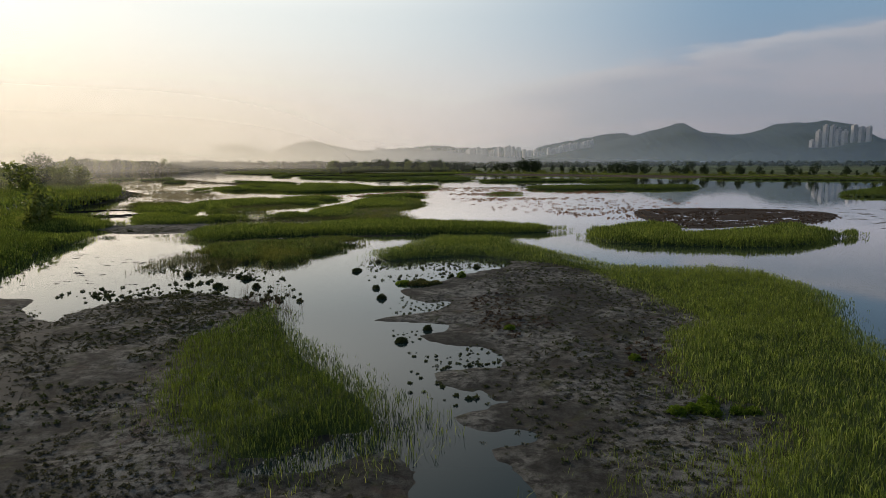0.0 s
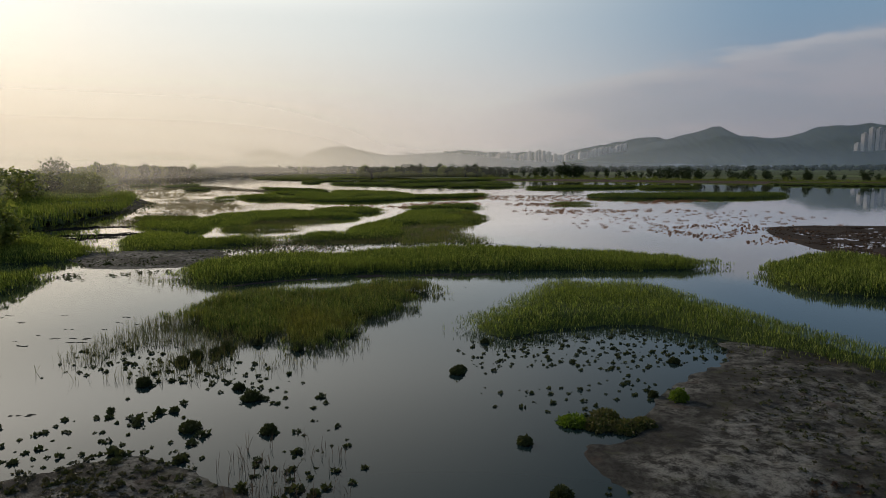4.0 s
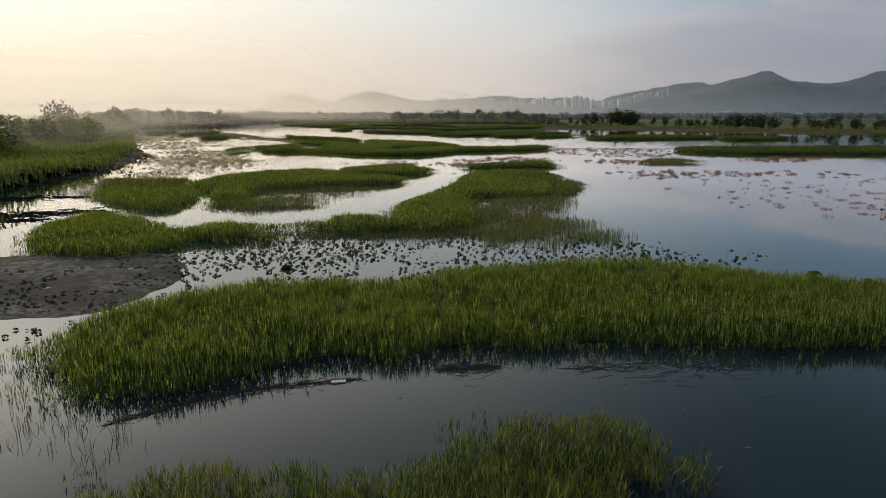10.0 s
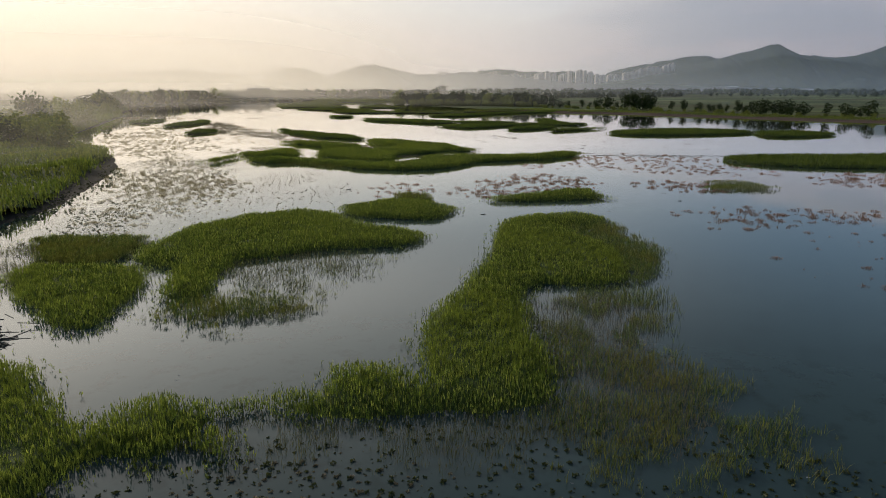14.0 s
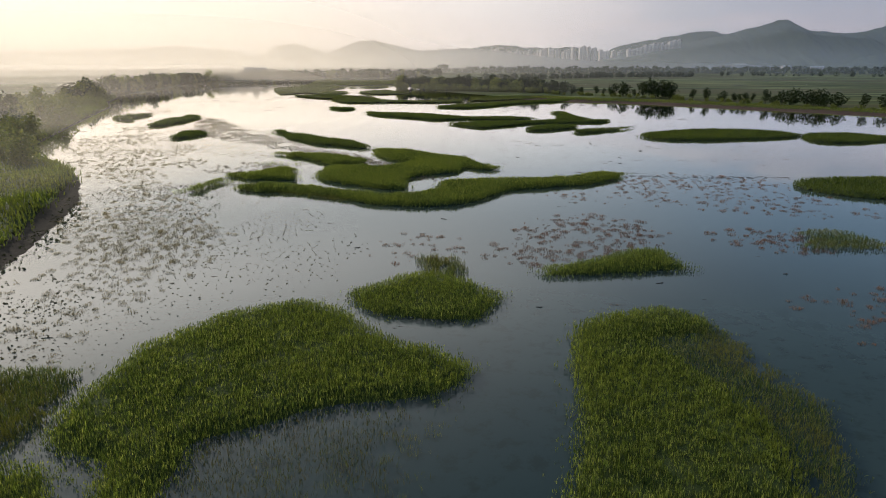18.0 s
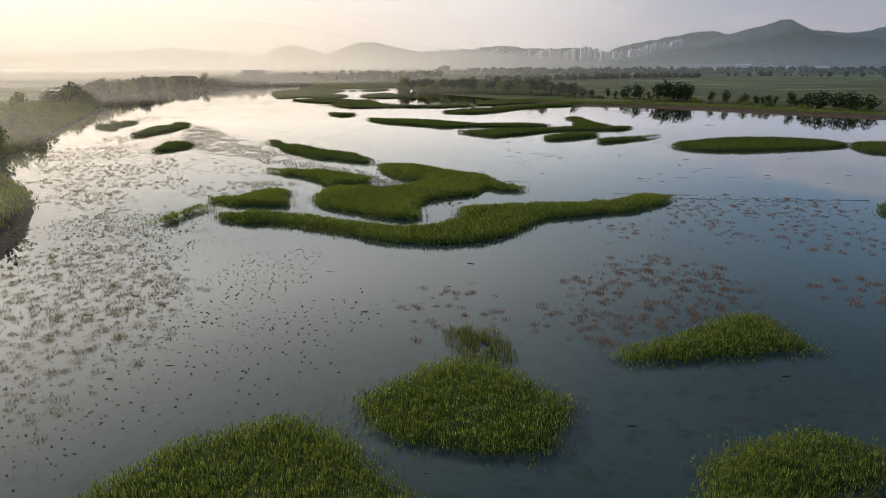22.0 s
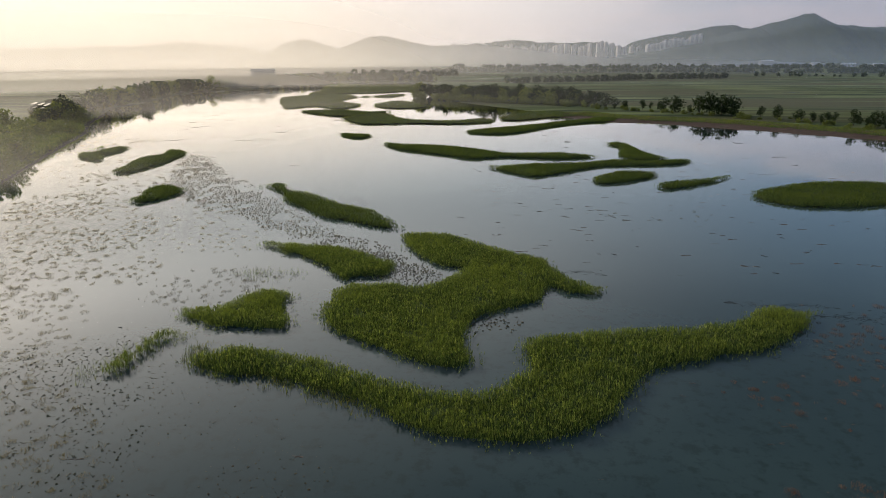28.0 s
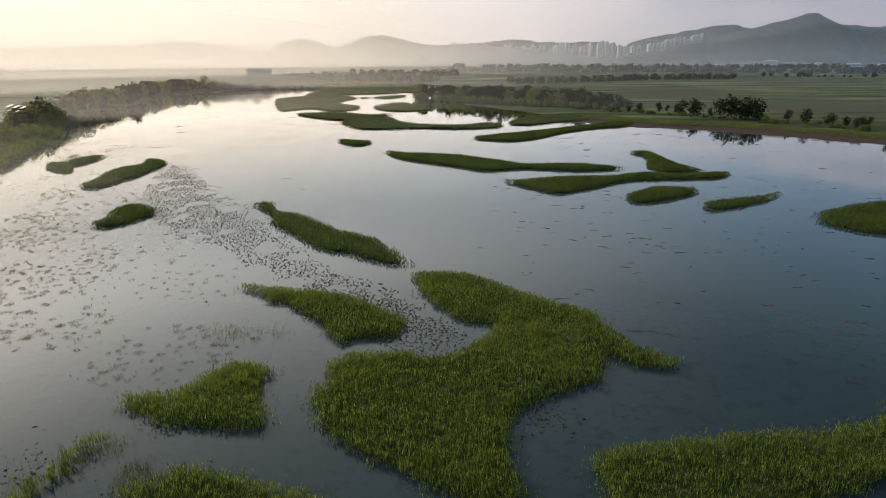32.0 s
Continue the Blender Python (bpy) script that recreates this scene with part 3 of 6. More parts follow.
LEFT_MUD = mud_flat([(-58, 50), (-50, 60), (-41.7, 57.9), (-38.7, 57.3), (-36.7, 53.1), (-33.4, 49.9), (-30.9, 48.4), (-31.1, 53.6), (-28.1, 58.4), (-24.0, 60.0), (-19.0, 57.7), (-15.5, 54.0), (-13.0, 48.0), (-10.5, 40.5), (-7.5, 33.5), (-5.6, 28.6), (-6.0, 26.6), (-7.9, 25.6), (-8.2, 24.3), (-6.9, 23.8), (-4.8, 24.4), (-3.1, 25.6), (-1.9, 25.2), (-1.4, 22.4), (-0.9, 14.0), (-20, 12.0)], 0.22, 0.3, MUD, 'grey drying mud flat with dark weeds and a worn track', 0.20)
RIGHT_MUD = mud_flat([(9.5, 79.8), (8.6, 77.1), (1.9, 69.4), (0.6, 66.2), (-1.9, 62.5), (-4.0, 61.8), (-1.7, 56.6), (0.7, 56.2), (-0.6, 52.5), (-5.2, 49.6), (0.4, 48.8), (0.6, 45.9), (-1.3, 44.8), (0.8, 43.0), (3.0, 41.9), (4.2, 40.1), (4.0, 37.7), (2.5, 37.2), (0.0, 36.4), (0.9, 34.2), (2.7, 32.5), (2.6, 30.8), (1.2, 30.0), (2.2, 28.7), (4.4, 28.7), (4.4, 26.8), (2.5, 26.3), (3.1, 24.5), (3.6, 22.3), (3.0, 14.0), (9.9, 13.9), (19.0, 21.6), (27.3, 41.1), (24.8, 59.6), (16.6, 77.4)], 0.24, 0.3, MUD, 'grey brown drying mud flat beside reeds', 0.20)
TRACK = curve_round([(-33.0, 52.0), (-31.4, 47.9), (-29.4, 43.7), (-27.8, 40.1), (-26.0, 36.5), (-24.3, 33.0), (-22.8, 30.0), (-20.5, 25.0), (-18.0, 20.0)], 8, False)
tt = np.gradient(TRACK, axis=0)
tt /= np.linalg.norm(tt, axis=1)[:, None]
rows = []
for o in np.linspace(-1.1, 1.1, 9):
    q = TRACK + np.stack([-tt[:, 1], tt[:, 0]], 1) * o
    rows.append(np.column_stack([q, mud_level(q[:, 0], q[:, 1], inside_by(q[:, 0], q[:, 1], LEFT_MUD[0]), 0.22, 0.10) + 0.05 - 0.05 * abs(o)]))
ids = np.arange(9 * len(TRACK)).reshape(9, -1)
put("worn_track", mesh_of("worn_track", np.concatenate(rows), np.stack([ids[:-1, :-1], ids[1:, :-1], ids[1:, 1:], ids[:-1, 1:]], -1).reshape(-1, 4), MUD_TRACK, True), None, "smooth dark wheel track worn into grey mud", "track", kind="structure")
mud_flat([(-58.1, 112.9), (-69.8, 126.0), (-63.3, 129.9), (-52.9, 132.0), (-49.0, 131.1), (-45.1, 123.6), (-45.8, 116.5), (-47.8, 113.8), (-51.0, 113.2)], 0.10, 0.7, MUD, 'wet dark mud flat by the channel')
mud_flat([(51.6, 166.2), (71.8, 171.5), (91.1, 164.6), (94.0, 150.1), (75.8, 128.2), (61.1, 124.0), (47.9, 119.1), (44.2, 134.2)], 0.06, 0.7, MUD_RUSSET, 'reddish mud bank barely above the water', 0.24)
mud_flat([(-95, 110), (-103, 165), (-108, 198), (-110, 216), (-125, 254), (-136, 276), (-160, 308), (-206, 352), (-245, 428), (-288, 519), (-310, 566), (-340, 612), (-380, 690), (-396, 684), (-356, 606), (-324, 560), (-302, 512), (-262, 424), (-222, 348), (-176, 302), (-152, 272), (-138, 250), (-124, 214), (-121, 196), (-116, 162), (-110, 112)], 0.3, 1.6, MUD_WET, 'dark mud shore along the reedy bank', 0.2)
SHORE = np.array([(-22, 702), (-8, 684), (20, 654), (38, 651), (62, 638), (80, 622), (100, 610), (118, 592), (140, 576), (160, 556), (185, 538), (250, 488), (330, 434), (450, 348), (600, 215)], float)


def earth_bank(line, name, label, section, mat):
    """A bank along a shore line: a cross-section of (inland, height) carried along it."""
    p = curve_round(line, 12, False)
    t = np.gradient(p, axis=0)
    t /= np.linalg.norm(t, axis=1)[:, None]
    inland = np.stack([-t[:, 1], t[:, 0]], 1)
    k = np.arange(len(p)) * 7.3
    rows = [np.column_stack([p + inland * (o + 2.5 * (vnoise(k, k * 0 + o, 16, 3) - 0.5))[:, None], h + 0.3 * (vnoise(k, k * 0 + o, 9, 4) - 0.5)]) for o, h in section]
    ids = np.arange(len(p) * len(section)).reshape(len(section), len(p))
    f = np.stack([ids[:-1, :-1], ids[:-1, 1:], ids[1:, 1:], ids[1:, :-1]], -1).reshape(-1, 4)
    put(name, mesh_of(name, np.concatenate(rows), f, mat, True), None, label, "bank", kind="structure")


earth_bank(SHORE, "earth_bank", "brown earth bank at the foot of the dyke", [(-16, -0.35), (-7, 0.02), (0, 0.25), (6, 0.7), (13, 1.2), (22, 1.5), (28, 0.6)], MUD_RED)

# Brown glossy sheet lying just above the water along the dyke shore.
m, n = material("brown_water")
pos = n.add("ShaderNodeNewGeometry").outputs["Position"]
patch = n.span(n.noise(pos, 0.05, 5.0, 0.65), 0.36, 0.60)
bed = n.add("ShaderNodeBsdfDiffuse", {"Color": n.mix(patch, rgb(0.105, 0.070, 0.054), rgb(0.060, 0.046, 0.038))}).outputs[0]
film = n.add("ShaderNodeBsdfGlossy", {"Color": rgb(1, 1, 1), "Roughness": 0.05}).outputs[0]
gleam = n.math("MULTIPLY", n.add("ShaderNodeFresnel", {"IOR": 1.33}).outputs[0], n.span(patch, 0.0, 1.0, 0.55, 0.95))
finish(n, n.add("ShaderNodeMixShader", {0: gleam, 1: bed, 2: film}).outputs[0])
BROWN_WATER = m
poly = curve_round([(30, 655), (62, 644), (102, 614), (142, 580), (187, 542), (252, 492), (332, 438), (452, 352), (436, 326), (330, 398), (262, 436), (214, 482), (172, 512), (150, 540), (120, 560), (96, 590), (66, 612), (44, 636)], 6)
v, f = height_patch(poly, 3.0, 0.0, lambda x, y, d: np.where(d + 26 * (vnoise(x, y, 16, 61) - 0.5) + 10 * (vnoise(x, y, 5, 62) - 0.5) > 6, 0.006, -0.04))
put("brown_water_sheet", mesh_of("brown_water_sheet", v, f, BROWN_WATER, True), None, "brown sheet on the water along the dyke shore", "water", kind="structure")

# ---- reed islands ----
reed_island([(-35.1, 86.0), (-33.9, 85.6), (-34.0, 94.3), (-31.7, 95.6), (-28.8, 97.2), (-25.1, 97.0), (-22.3, 97.4), (-21.2, 100.1), (-18.3, 101.5), (-14.4, 101.7), (-12.6, 97.9), (-12.9, 97.3), (-14.6, 94.2), (-14.9, 90.8), (-17.3, 86.7), (-18.8, 86.0), (-18.9, 78.0), (-21.1, 77.8), (-24.0, 79.8), (-26.4, 79.8), (-31.4, 82.8)], tall=1.3, density=30, count=4, width=0.036, cell=0.6, wet=True, mat=REED_MIX, thin=0.34, label='thin green and yellowing reeds standing in shallow water')
reed_island([(-9.8, 85.0), (-8.5, 86.2), (-4.0, 93.1), (-2.0, 98.8), (0.9, 100.0), (6.9, 99.4), (9.8, 96.2), (11.7, 92.3), (20.5, 71.6), (32.7, 69.8), (34.8, 62.0), (34.2, 53.8), (30.1, 45.7), (28.7, 39.7), (25.4, 29.7), (16.3, 18.3), (10.1, 18.3), (10.6, 22.3), (12.5, 24.6), (15.9, 28.5), (13.5, 30.9), (13.6, 34.7), (15.3, 42.6), (19.8, 47.1), (19.5, 53.7), (17.8, 61.9), (15.6, 72.5), (6.6, 82.8), (4.2, 83.9), (1.2, 84.2), (-2.2, 83.1), (-5.7, 80.9), (-8.6, 81.5)], tall=1.55, density=26, count=4, width=0.034, cell=0.6, label='bright green reed bed along a drying mud flat')
reed_island([(-16.4, 46.2), (-14.9, 51.5), (-12.1, 46.2), (-7.1, 37.5), (-4.1, 32.8), (-2.1, 29.9), (-2.0, 31.3), (-3.5, 27.6), (-5.7, 26.7), (-6.7, 24.7), (-9.1, 24.7), (-11.4, 26.3), (-14.2, 29.2), (-15.8, 34.9), (-17.1, 41.6)], tall=1.55, density=26, count=4, width=0.034, cell=0.6, mat=REED_DARK, label='dark green reed stand at the edge of mud')
reed_island([(-44.7, 106.6), (-43.5, 106.4), (-44.1, 109.4), (-43.4, 114.5), (-40.9, 116.5), (-38.2, 118.5), (-35.0, 120.2), (-31.2, 120.4), (-27.6, 121.4), (-24.0, 124.0), (-20.0, 126.4), (-15.7, 128.1), (-11.3, 129.2), (-7.1, 128.9), (-3.3, 127.9), (-0.2, 125.9), (15.2, 121.3), (18.0, 120.5), (20.3, 115.2), (23.0, 116.9), (17.6, 112.8), (-4.7, 111.7), (-8.8, 111.7), (-14.4, 111.4), (-17.3, 110.7), (-22.8, 109.7), (-25.5, 108.7), (-29.3, 108.4), (-30.6, 107.5), (-32.3, 105.1), (-34.0, 103.5), (-36.0, 102.8), (-38.1, 102.3)], tall=1.7, density=22, count=7, width=0.046, cell=0.6, simple=True, label='long low island of dense dark green reeds')
reed_island([(-27.2, 199.3), (-25.7, 207.4), (-23.1, 211.3), (-15.2, 214.8), (-11.0, 212.6), (-9.8, 208.5), (-14.5, 206.6), (-17.6, 205.2), (-14.8, 197.5), (-12.0, 192.5), (-11.2, 184.5), (-12.4, 178.4), (-15.4, 174.8), (-20.3, 175.0), (-23.8, 171.8), (-23.8, 159.7), (-22.1, 152.9), (-22.9, 147.7), (-26.0, 145.6), (-30.3, 144.7), (-33.8, 144.3), (-37.2, 143.5), (-41.0, 144.2), (-44.8, 144.5), (-44.4, 143.6), (-42.4, 145.7), (-40.0, 147.1), (-39.0, 150.5), (-36.6, 151.2), (-33.4, 150.0), (-33.7, 155.9), (-32.9, 166.8), (-31.1, 171.1), (-30.0, 176.6), (-28.1, 187.9)], tall=1.45, density=18, count=5, width=0.068, cell=0.6, simple=True, label='hooked island of bright green reeds')
reed_island([(-10.5, 213.4), (-7.4, 205.6), (-8.0, 201.3), (-5.8, 196.4), (-5.1, 190.4), (-6.5, 184.6), (-9.6, 178.0), (-13.5, 176.6), (-12.6, 185.1), (-13.0, 193.2), (-16.2, 197.6), (-18.6, 206.0), (-14.0, 207.2)], tall=1.15, density=17, count=4, width=0.035, cell=0.6, wet=True, mat=REED_MIX, thin=0.36, label='thin dull reeds fringing a green reed island')
reed_island([(-53.0, 138.0), (-53.4, 139.6), (-53.0, 142.1), (-51.5, 144.1), (-48.4, 144.5), (-44.5, 143.9), (-40.8, 144.8), (-44.6, 143.9), (-45.5, 141.9), (-47.1, 138.8), (-49.5, 137.8)], tall=1.45, density=18, count=5, width=0.068, cell=0.6, simple=True)
reed_island([(-67.8, 136.1), (-70.6, 145.4), (-69.4, 150.8), (-61.8, 147.1), (-54.7, 140.6), (-48.2, 139.9), (-43.6, 138.6), (-44.6, 140.9), (-49.4, 139.4), (-51.3, 135.7), (-52.6, 131.4), (-57.1, 129.9), (-62.1, 130.9)], tall=1.45, density=18, count=5, width=0.068, cell=0.6, simple=True)
reed_island([(-74.8, 182.2), (-75.2, 187.3), (-74.6, 192.0), (-75.2, 198.2), (-71.9, 203.7), (-68.3, 209.2), (-61.8, 213.3), (-55.7, 210.4), (-50.3, 205.2), (-44.0, 201.1), (-38.0, 196.6), (-39.9, 192.0), (-43.5, 189.4), (-49.9, 187.9), (-55.7, 184.3), (-60.2, 181.0), (-59.9, 177.8), (-59.5, 172.7), (-58.2, 169.0), (-59.2, 166.2), (-62.0, 165.4), (-62.9, 168.1), (-64.3, 172.2), (-66.7, 177.2), (-72.1, 179.4)], tall=1.45, density=18, count=5, width=0.068, cell=0.6, simple=True, label='curved island of dense green reeds round a bay')
reed_island([(-81.4, 175.6), (-76.3, 176.5), (-71.6, 176.7), (-69.6, 175.6), (-66.9, 170.3), (-65.4, 164.9), (-64.0, 159.6), (-64.6, 156.6), (-67.5, 157.0), (-73.0, 161.0), (-79.0, 166.0), (-84.0, 172.0)], tall=1.45, density=18, count=5, width=0.068, cell=0.6, simple=True)
reed_island([(-94.0, 189.5), (-88.6, 191.5), (-80.3, 192.0), (-78.3, 191.4), (-76.1, 184.2), (-75.9, 179.5), (-76.4, 177.6), (-82.4, 176.5), (-87.0, 180.0), (-91.0, 185.0)], tall=1.3, density=22, count=4, width=0.045, cell=0.6, wet=True, mat=REED_MIX, thin=0.24, label='dull green reeds standing in the channel')
reed_island([(-55.6, 215.9), (-54.1, 219.2), (-50.3, 223.8), (-46.0, 226.9), (-40.2, 223.6), (-36.4, 218.8), (-34.8, 217.9), (-36.4, 213.6), (-39.0, 209.1), (-42.9, 209.5), (-48.9, 210.1), (-52.7, 212.5)], tall=1.45, density=18, count=5, width=0.068, cell=0.6, simple=True)
reed_island([(-28.8, 228.7), (-27.5, 230.5), (-20.3, 235.0), (-13.2, 241.2), (-8.7, 241.6), (-6.8, 233.6), (-6.0, 232.6), (-12.9, 231.0), (-19.6, 229.3), (-26.1, 227.6)], tall=1.45, density=18, count=5, width=0.068, cell=0.6, simple=True)
reed_island([(-62.1, 165.8), (-60.9, 162.1), (-59.2, 159.3), (-54.9, 158.5), (-51.6, 158.6), (-49.8, 160.5), (-46.1, 162.8), (-45.2, 166.1), (-45.5, 168.8), (-50.1, 169.3), (-55.8, 168.8), (-59.0, 166.6)], tall=1.1, density=16, count=4, width=0.040, cell=0.6, wet=True, mat=REED_MIX, thin=0.42, label='thin ragged green reeds standing in open water')
reed_island([(-60.1, 180.3), (-56.7, 182.8), (-52.2, 186.5), (-44.0, 188.1), (-42.3, 182.0), (-41.8, 175.5), (-48.8, 174.8), (-47.2, 169.6), (-55.0, 168.8), (-58.9, 172.7)], tall=0.9, density=6, count=4, width=0.034, cell=0.6, wet=True, mat=REED_DULL, thin=0.46, label='sparse brownish reeds standing in open water')
reed_island([(-101.6, 288.4), (-94.5, 285.6), (-87.8, 285.8), (-80.2, 283.0), (-73.1, 280.0), (-68.6, 276.4), (-63.1, 273.2), (-56.9, 272.7), (-50.9, 273.3), (-44.6, 275.7), (-40.0, 280.0), (-37.6, 285.1), (-33.5, 291.5), (-26.8, 296.0), (-19.2, 299.5), (-12.1, 303.2), (-4.9, 310.3), (-0.3, 316.8), (-2.9, 315.8), (-6.8, 318.0), (-14.8, 311.4), (-23.0, 308.2), (-30.6, 306.7), (-40.1, 304.6), (-50.3, 301.0), (-51.2, 295.7), (-50.7, 291.2), (-52.6, 287.2), (-56.7, 283.6), (-62.0, 282.8), (-67.7, 284.4), (-74.8, 287.3), (-82.5, 290.7), (-90.3, 292.8), (-97.0, 293.5), (-100.3, 290.8)], tall=1.75, density=16, count=5, width=0.080, cell=0.8, simple=True, length=(0.24, 0.48), label='long hooked island of dense green reeds')
reed_island([(-59.6, 293.3), (-60.9, 291.4), (-64.4, 291.3), (-69.1, 293.4), (-74.1, 296.4), (-79.5, 298.9), (-84.0, 303.4), (-87.5, 310.6), (-86.2, 314.6), (-87.6, 319.6), (-84.3, 322.4), (-77.6, 323.9), (-72.8, 322.3), (-67.8, 326.2), (-63.2, 335.4), (-68.9, 338.1), (-74.3, 344.5), (-78.8, 352.2), (-81.4, 359.1), (-76.4, 360.9), (-68.4, 359.5), (-60.5, 352.8), (-53.3, 346.7), (-46.7, 343.2), (-45.5, 337.8), (-41.5, 331.5), (-37.5, 325.3), (-35.4, 325.3), (-38.7, 322.7), (-43.2, 324.6), (-46.3, 326.7), (-47.8, 319.9), (-51.3, 316.1), (-56.7, 312.3), (-59.7, 308.6), (-60.9, 303.3), (-60.6, 297.8)], tall=1.75, density=16, count=5, width=0.080, cell=0.8, simple=True, length=(0.24, 0.48), label='broad lobed island of dense green reeds')
reed_island([(-114.1, 349.5), (-108.7, 349.3), (-100.5, 347.7), (-91.3, 345.9), (-82.8, 339.6), (-79.4, 336.5), (-79.9, 330.5), (-84.9, 328.6), (-88.9, 327.7), (-92.8, 333.6), (-99.2, 339.3), (-107.4, 345.6)], tall=1.75, density=16, count=5, width=0.080, cell=0.8, simple=True, length=(0.24, 0.48))
reed_island([(-113.1, 307.4), (-110.5, 307.4), (-105.5, 310.4), (-103.8, 315.1), (-100.2, 318.3), (-94.8, 316.0), (-95.2, 315.1), (-93.6, 307.0), (-91.7, 302.1), (-99.0, 301.9), (-105.4, 302.5), (-110.1, 304.6)], tall=1.75, density=16, count=5, width=0.080, cell=0.8, simple=True, length=(0.24, 0.48))
reed_island([(-112.2, 284.5), (-112.5, 288.6), (-112.5, 293.3), (-111.3, 298.0), (-107.0, 297.1), (-107.5, 296.8), (-109.7, 293.5), (-108.8, 287.3), (-109.8, 284.3)], tall=1.75, density=14, count=4, width=0.055, cell=0.8, simple=False, length=(0.16, 0.34), thin=0.36, wet=True, label='thin ragged reeds standing in open water')
reed_island([(25.8, 110.0), (31.5, 116.9), (39.1, 120.9), (43.7, 117.5), (40.4, 105.0), (54.8, 111.3), (65.9, 118.7), (66.1, 102.3), (71.4, 109.0), (52.3, 93.7), (36.8, 93.8), (31.1, 96.0), (25.4, 99.4)], tall=1.75, density=16, count=5, width=0.080, cell=0.8, simple=True, length=(0.24, 0.48))
reed_island([(-67.8, 93.3), (-78.4, 105.6), (-66.1, 104.1), (-61.1, 103.2), (-61.1, 109.0), (-57.7, 98.0), (-58.4, 93.4)], tall=1.75, density=16, count=5, width=0.080, cell=0.8, simple=True, length=(0.24, 0.48))
# The darker reed colour carries the shadow these reeds stand in.
reed_island([(-48, 65), (-52, 74), (-56, 86), (-60, 96), (-66, 104), (-80, 104), (-88, 85), (-76, 64), (-60, 56), (-51, 59)], tall=1.9, density=10, count=5, width=0.10, cell=0.8, mat=REED_DARK, simple=True, roll=0.6, label='dark tall reeds along the near bank')
reed_island([(-69.0, 117.0), (-82.0, 119.7), (-118.0, 157.4), (-97.6, 152.7), (-83.9, 142.6), (-64.1, 125.3), (-66.4, 128.6), (-65.9, 120.2)], tall=1.75, density=16, count=5, width=0.080, cell=0.8, simple=True, length=(0.24, 0.48))
reed_island([(-140.9, 417.8), (-135.4, 421.0), (-129.4, 411.0), (-118.9, 405.5), (-106.4, 392.2), (-95.0, 384.9), (-84.0, 368.2), (-83.6, 368.2), (-88.4, 367.2), (-98.2, 372.8), (-107.0, 377.3), (-116.7, 388.2), (-125.0, 397.4), (-131.9, 410.2), (-139.2, 417.9)], tall=1.7, density=6, count=4, width=0.145, cell=1.5, mat=REED_DARK, simple=True)
reed_island([(-212.2, 440.9), (-213.4, 451.8), (-219.9, 471.8), (-215.9, 484.5), (-220.1, 497.7), (-210.1, 493.3), (-207.0, 488.1), (-204.7, 469.0), (-204.3, 455.9), (-205.1, 440.4)], tall=1.7, density=6, count=4, width=0.145, cell=1.5, mat=REED_DARK, simple=True)
reed_island([(-175.0, 392.0), (-174.9, 396.5), (-178.5, 409.9), (-175.4, 414.6), (-167.0, 409.3), (-165.3, 403.2), (-167.0, 393.4), (-170.8, 389.6)], tall=1.7, density=6, count=4, width=0.145, cell=1.5, mat=REED_DARK, simple=True)
reed_island([(-251.7, 475.7), (-256.5, 486.5), (-243.2, 480.6), (-236.9, 466.7)], tall=1.7, density=6, count=4, width=0.145, cell=1.5, mat=REED_DARK, simple=True)
reed_island([(-259.7, 486.2), (-251.5, 485.5), (-252.1, 501.2), (-246.2, 506.1), (-243.1, 487.7), (-249.9, 482.8)], tall=1.7, density=6, count=4, width=0.145, cell=1.5, mat=REED_DARK, simple=True)
reed_island([(-262.5, 498.2), (-257.8, 500.7), (-260.6, 508.2), (-259.2, 498.5)], tall=1.7, density=6, count=4, width=0.145, cell=1.5, mat=REED_DARK, simple=True)
reed_island([(-85.1, 150.5), (-79.1, 145.8), (-82.4, 154.7), (-79.4, 146.8)], tall=1.7, density=6, count=4, width=0.145, cell=1.5, mat=REED_DARK, simple=True)
reed_island([(23.6, 414.0), (31.0, 427.0), (55.4, 440.9), (79.8, 440.5), (92.5, 425.5), (94.4, 424.0), (81.5, 415.0), (55.9, 405.4), (33.4, 403.5)], tall=1.7, density=6, count=4, width=0.145, cell=1.5, mat=REED_DARK, simple=True)
reed_island([(92.7, 421.8), (100.7, 428.4), (115.1, 429.6), (124.3, 417.8), (123.0, 411.0), (99.5, 398.6), (89.9, 404.7)], tall=1.7, density=6, count=4, width=0.145, cell=1.5, mat=REED_DARK, simple=True)
reed_island([(40.0, 303.0), (44.0, 311.0), (60.0, 316.0), (80.0, 318.0), (104.0, 322.0), (125.0, 318.0), (120.0, 300.0), (100.0, 290.0), (83.0, 288.0), (63.0, 287.0), (48.0, 292.0)], tall=1.7, density=5, count=4, width=0.15, cell=1.2, mat=REED_DARK, simple=True, label='long low island of dark green reeds')
reed_island([(17.0, 245.5), (24.0, 244.6), (33.4, 247.9), (31.0, 256.9), (23.3, 258.2), (18.0, 252.0)], tall=1.1, density=9, count=4, width=0.05, cell=0.8, wet=True, mat=REED_MIX, thin=0.40, label='low ragged reeds among reddish weeds')
reed_island([(146.0, 232.0), (152.0, 222.0), (175.0, 222.0), (230.0, 250.0), (250.0, 300.0), (214.0, 300.0), (180.0, 268.0), (160.0, 250.0)], tall=1.7, density=3, count=4, width=0.185, cell=1.5, mat=REED_DARK, simple=True, label='low reed island beyond a reddish bank')
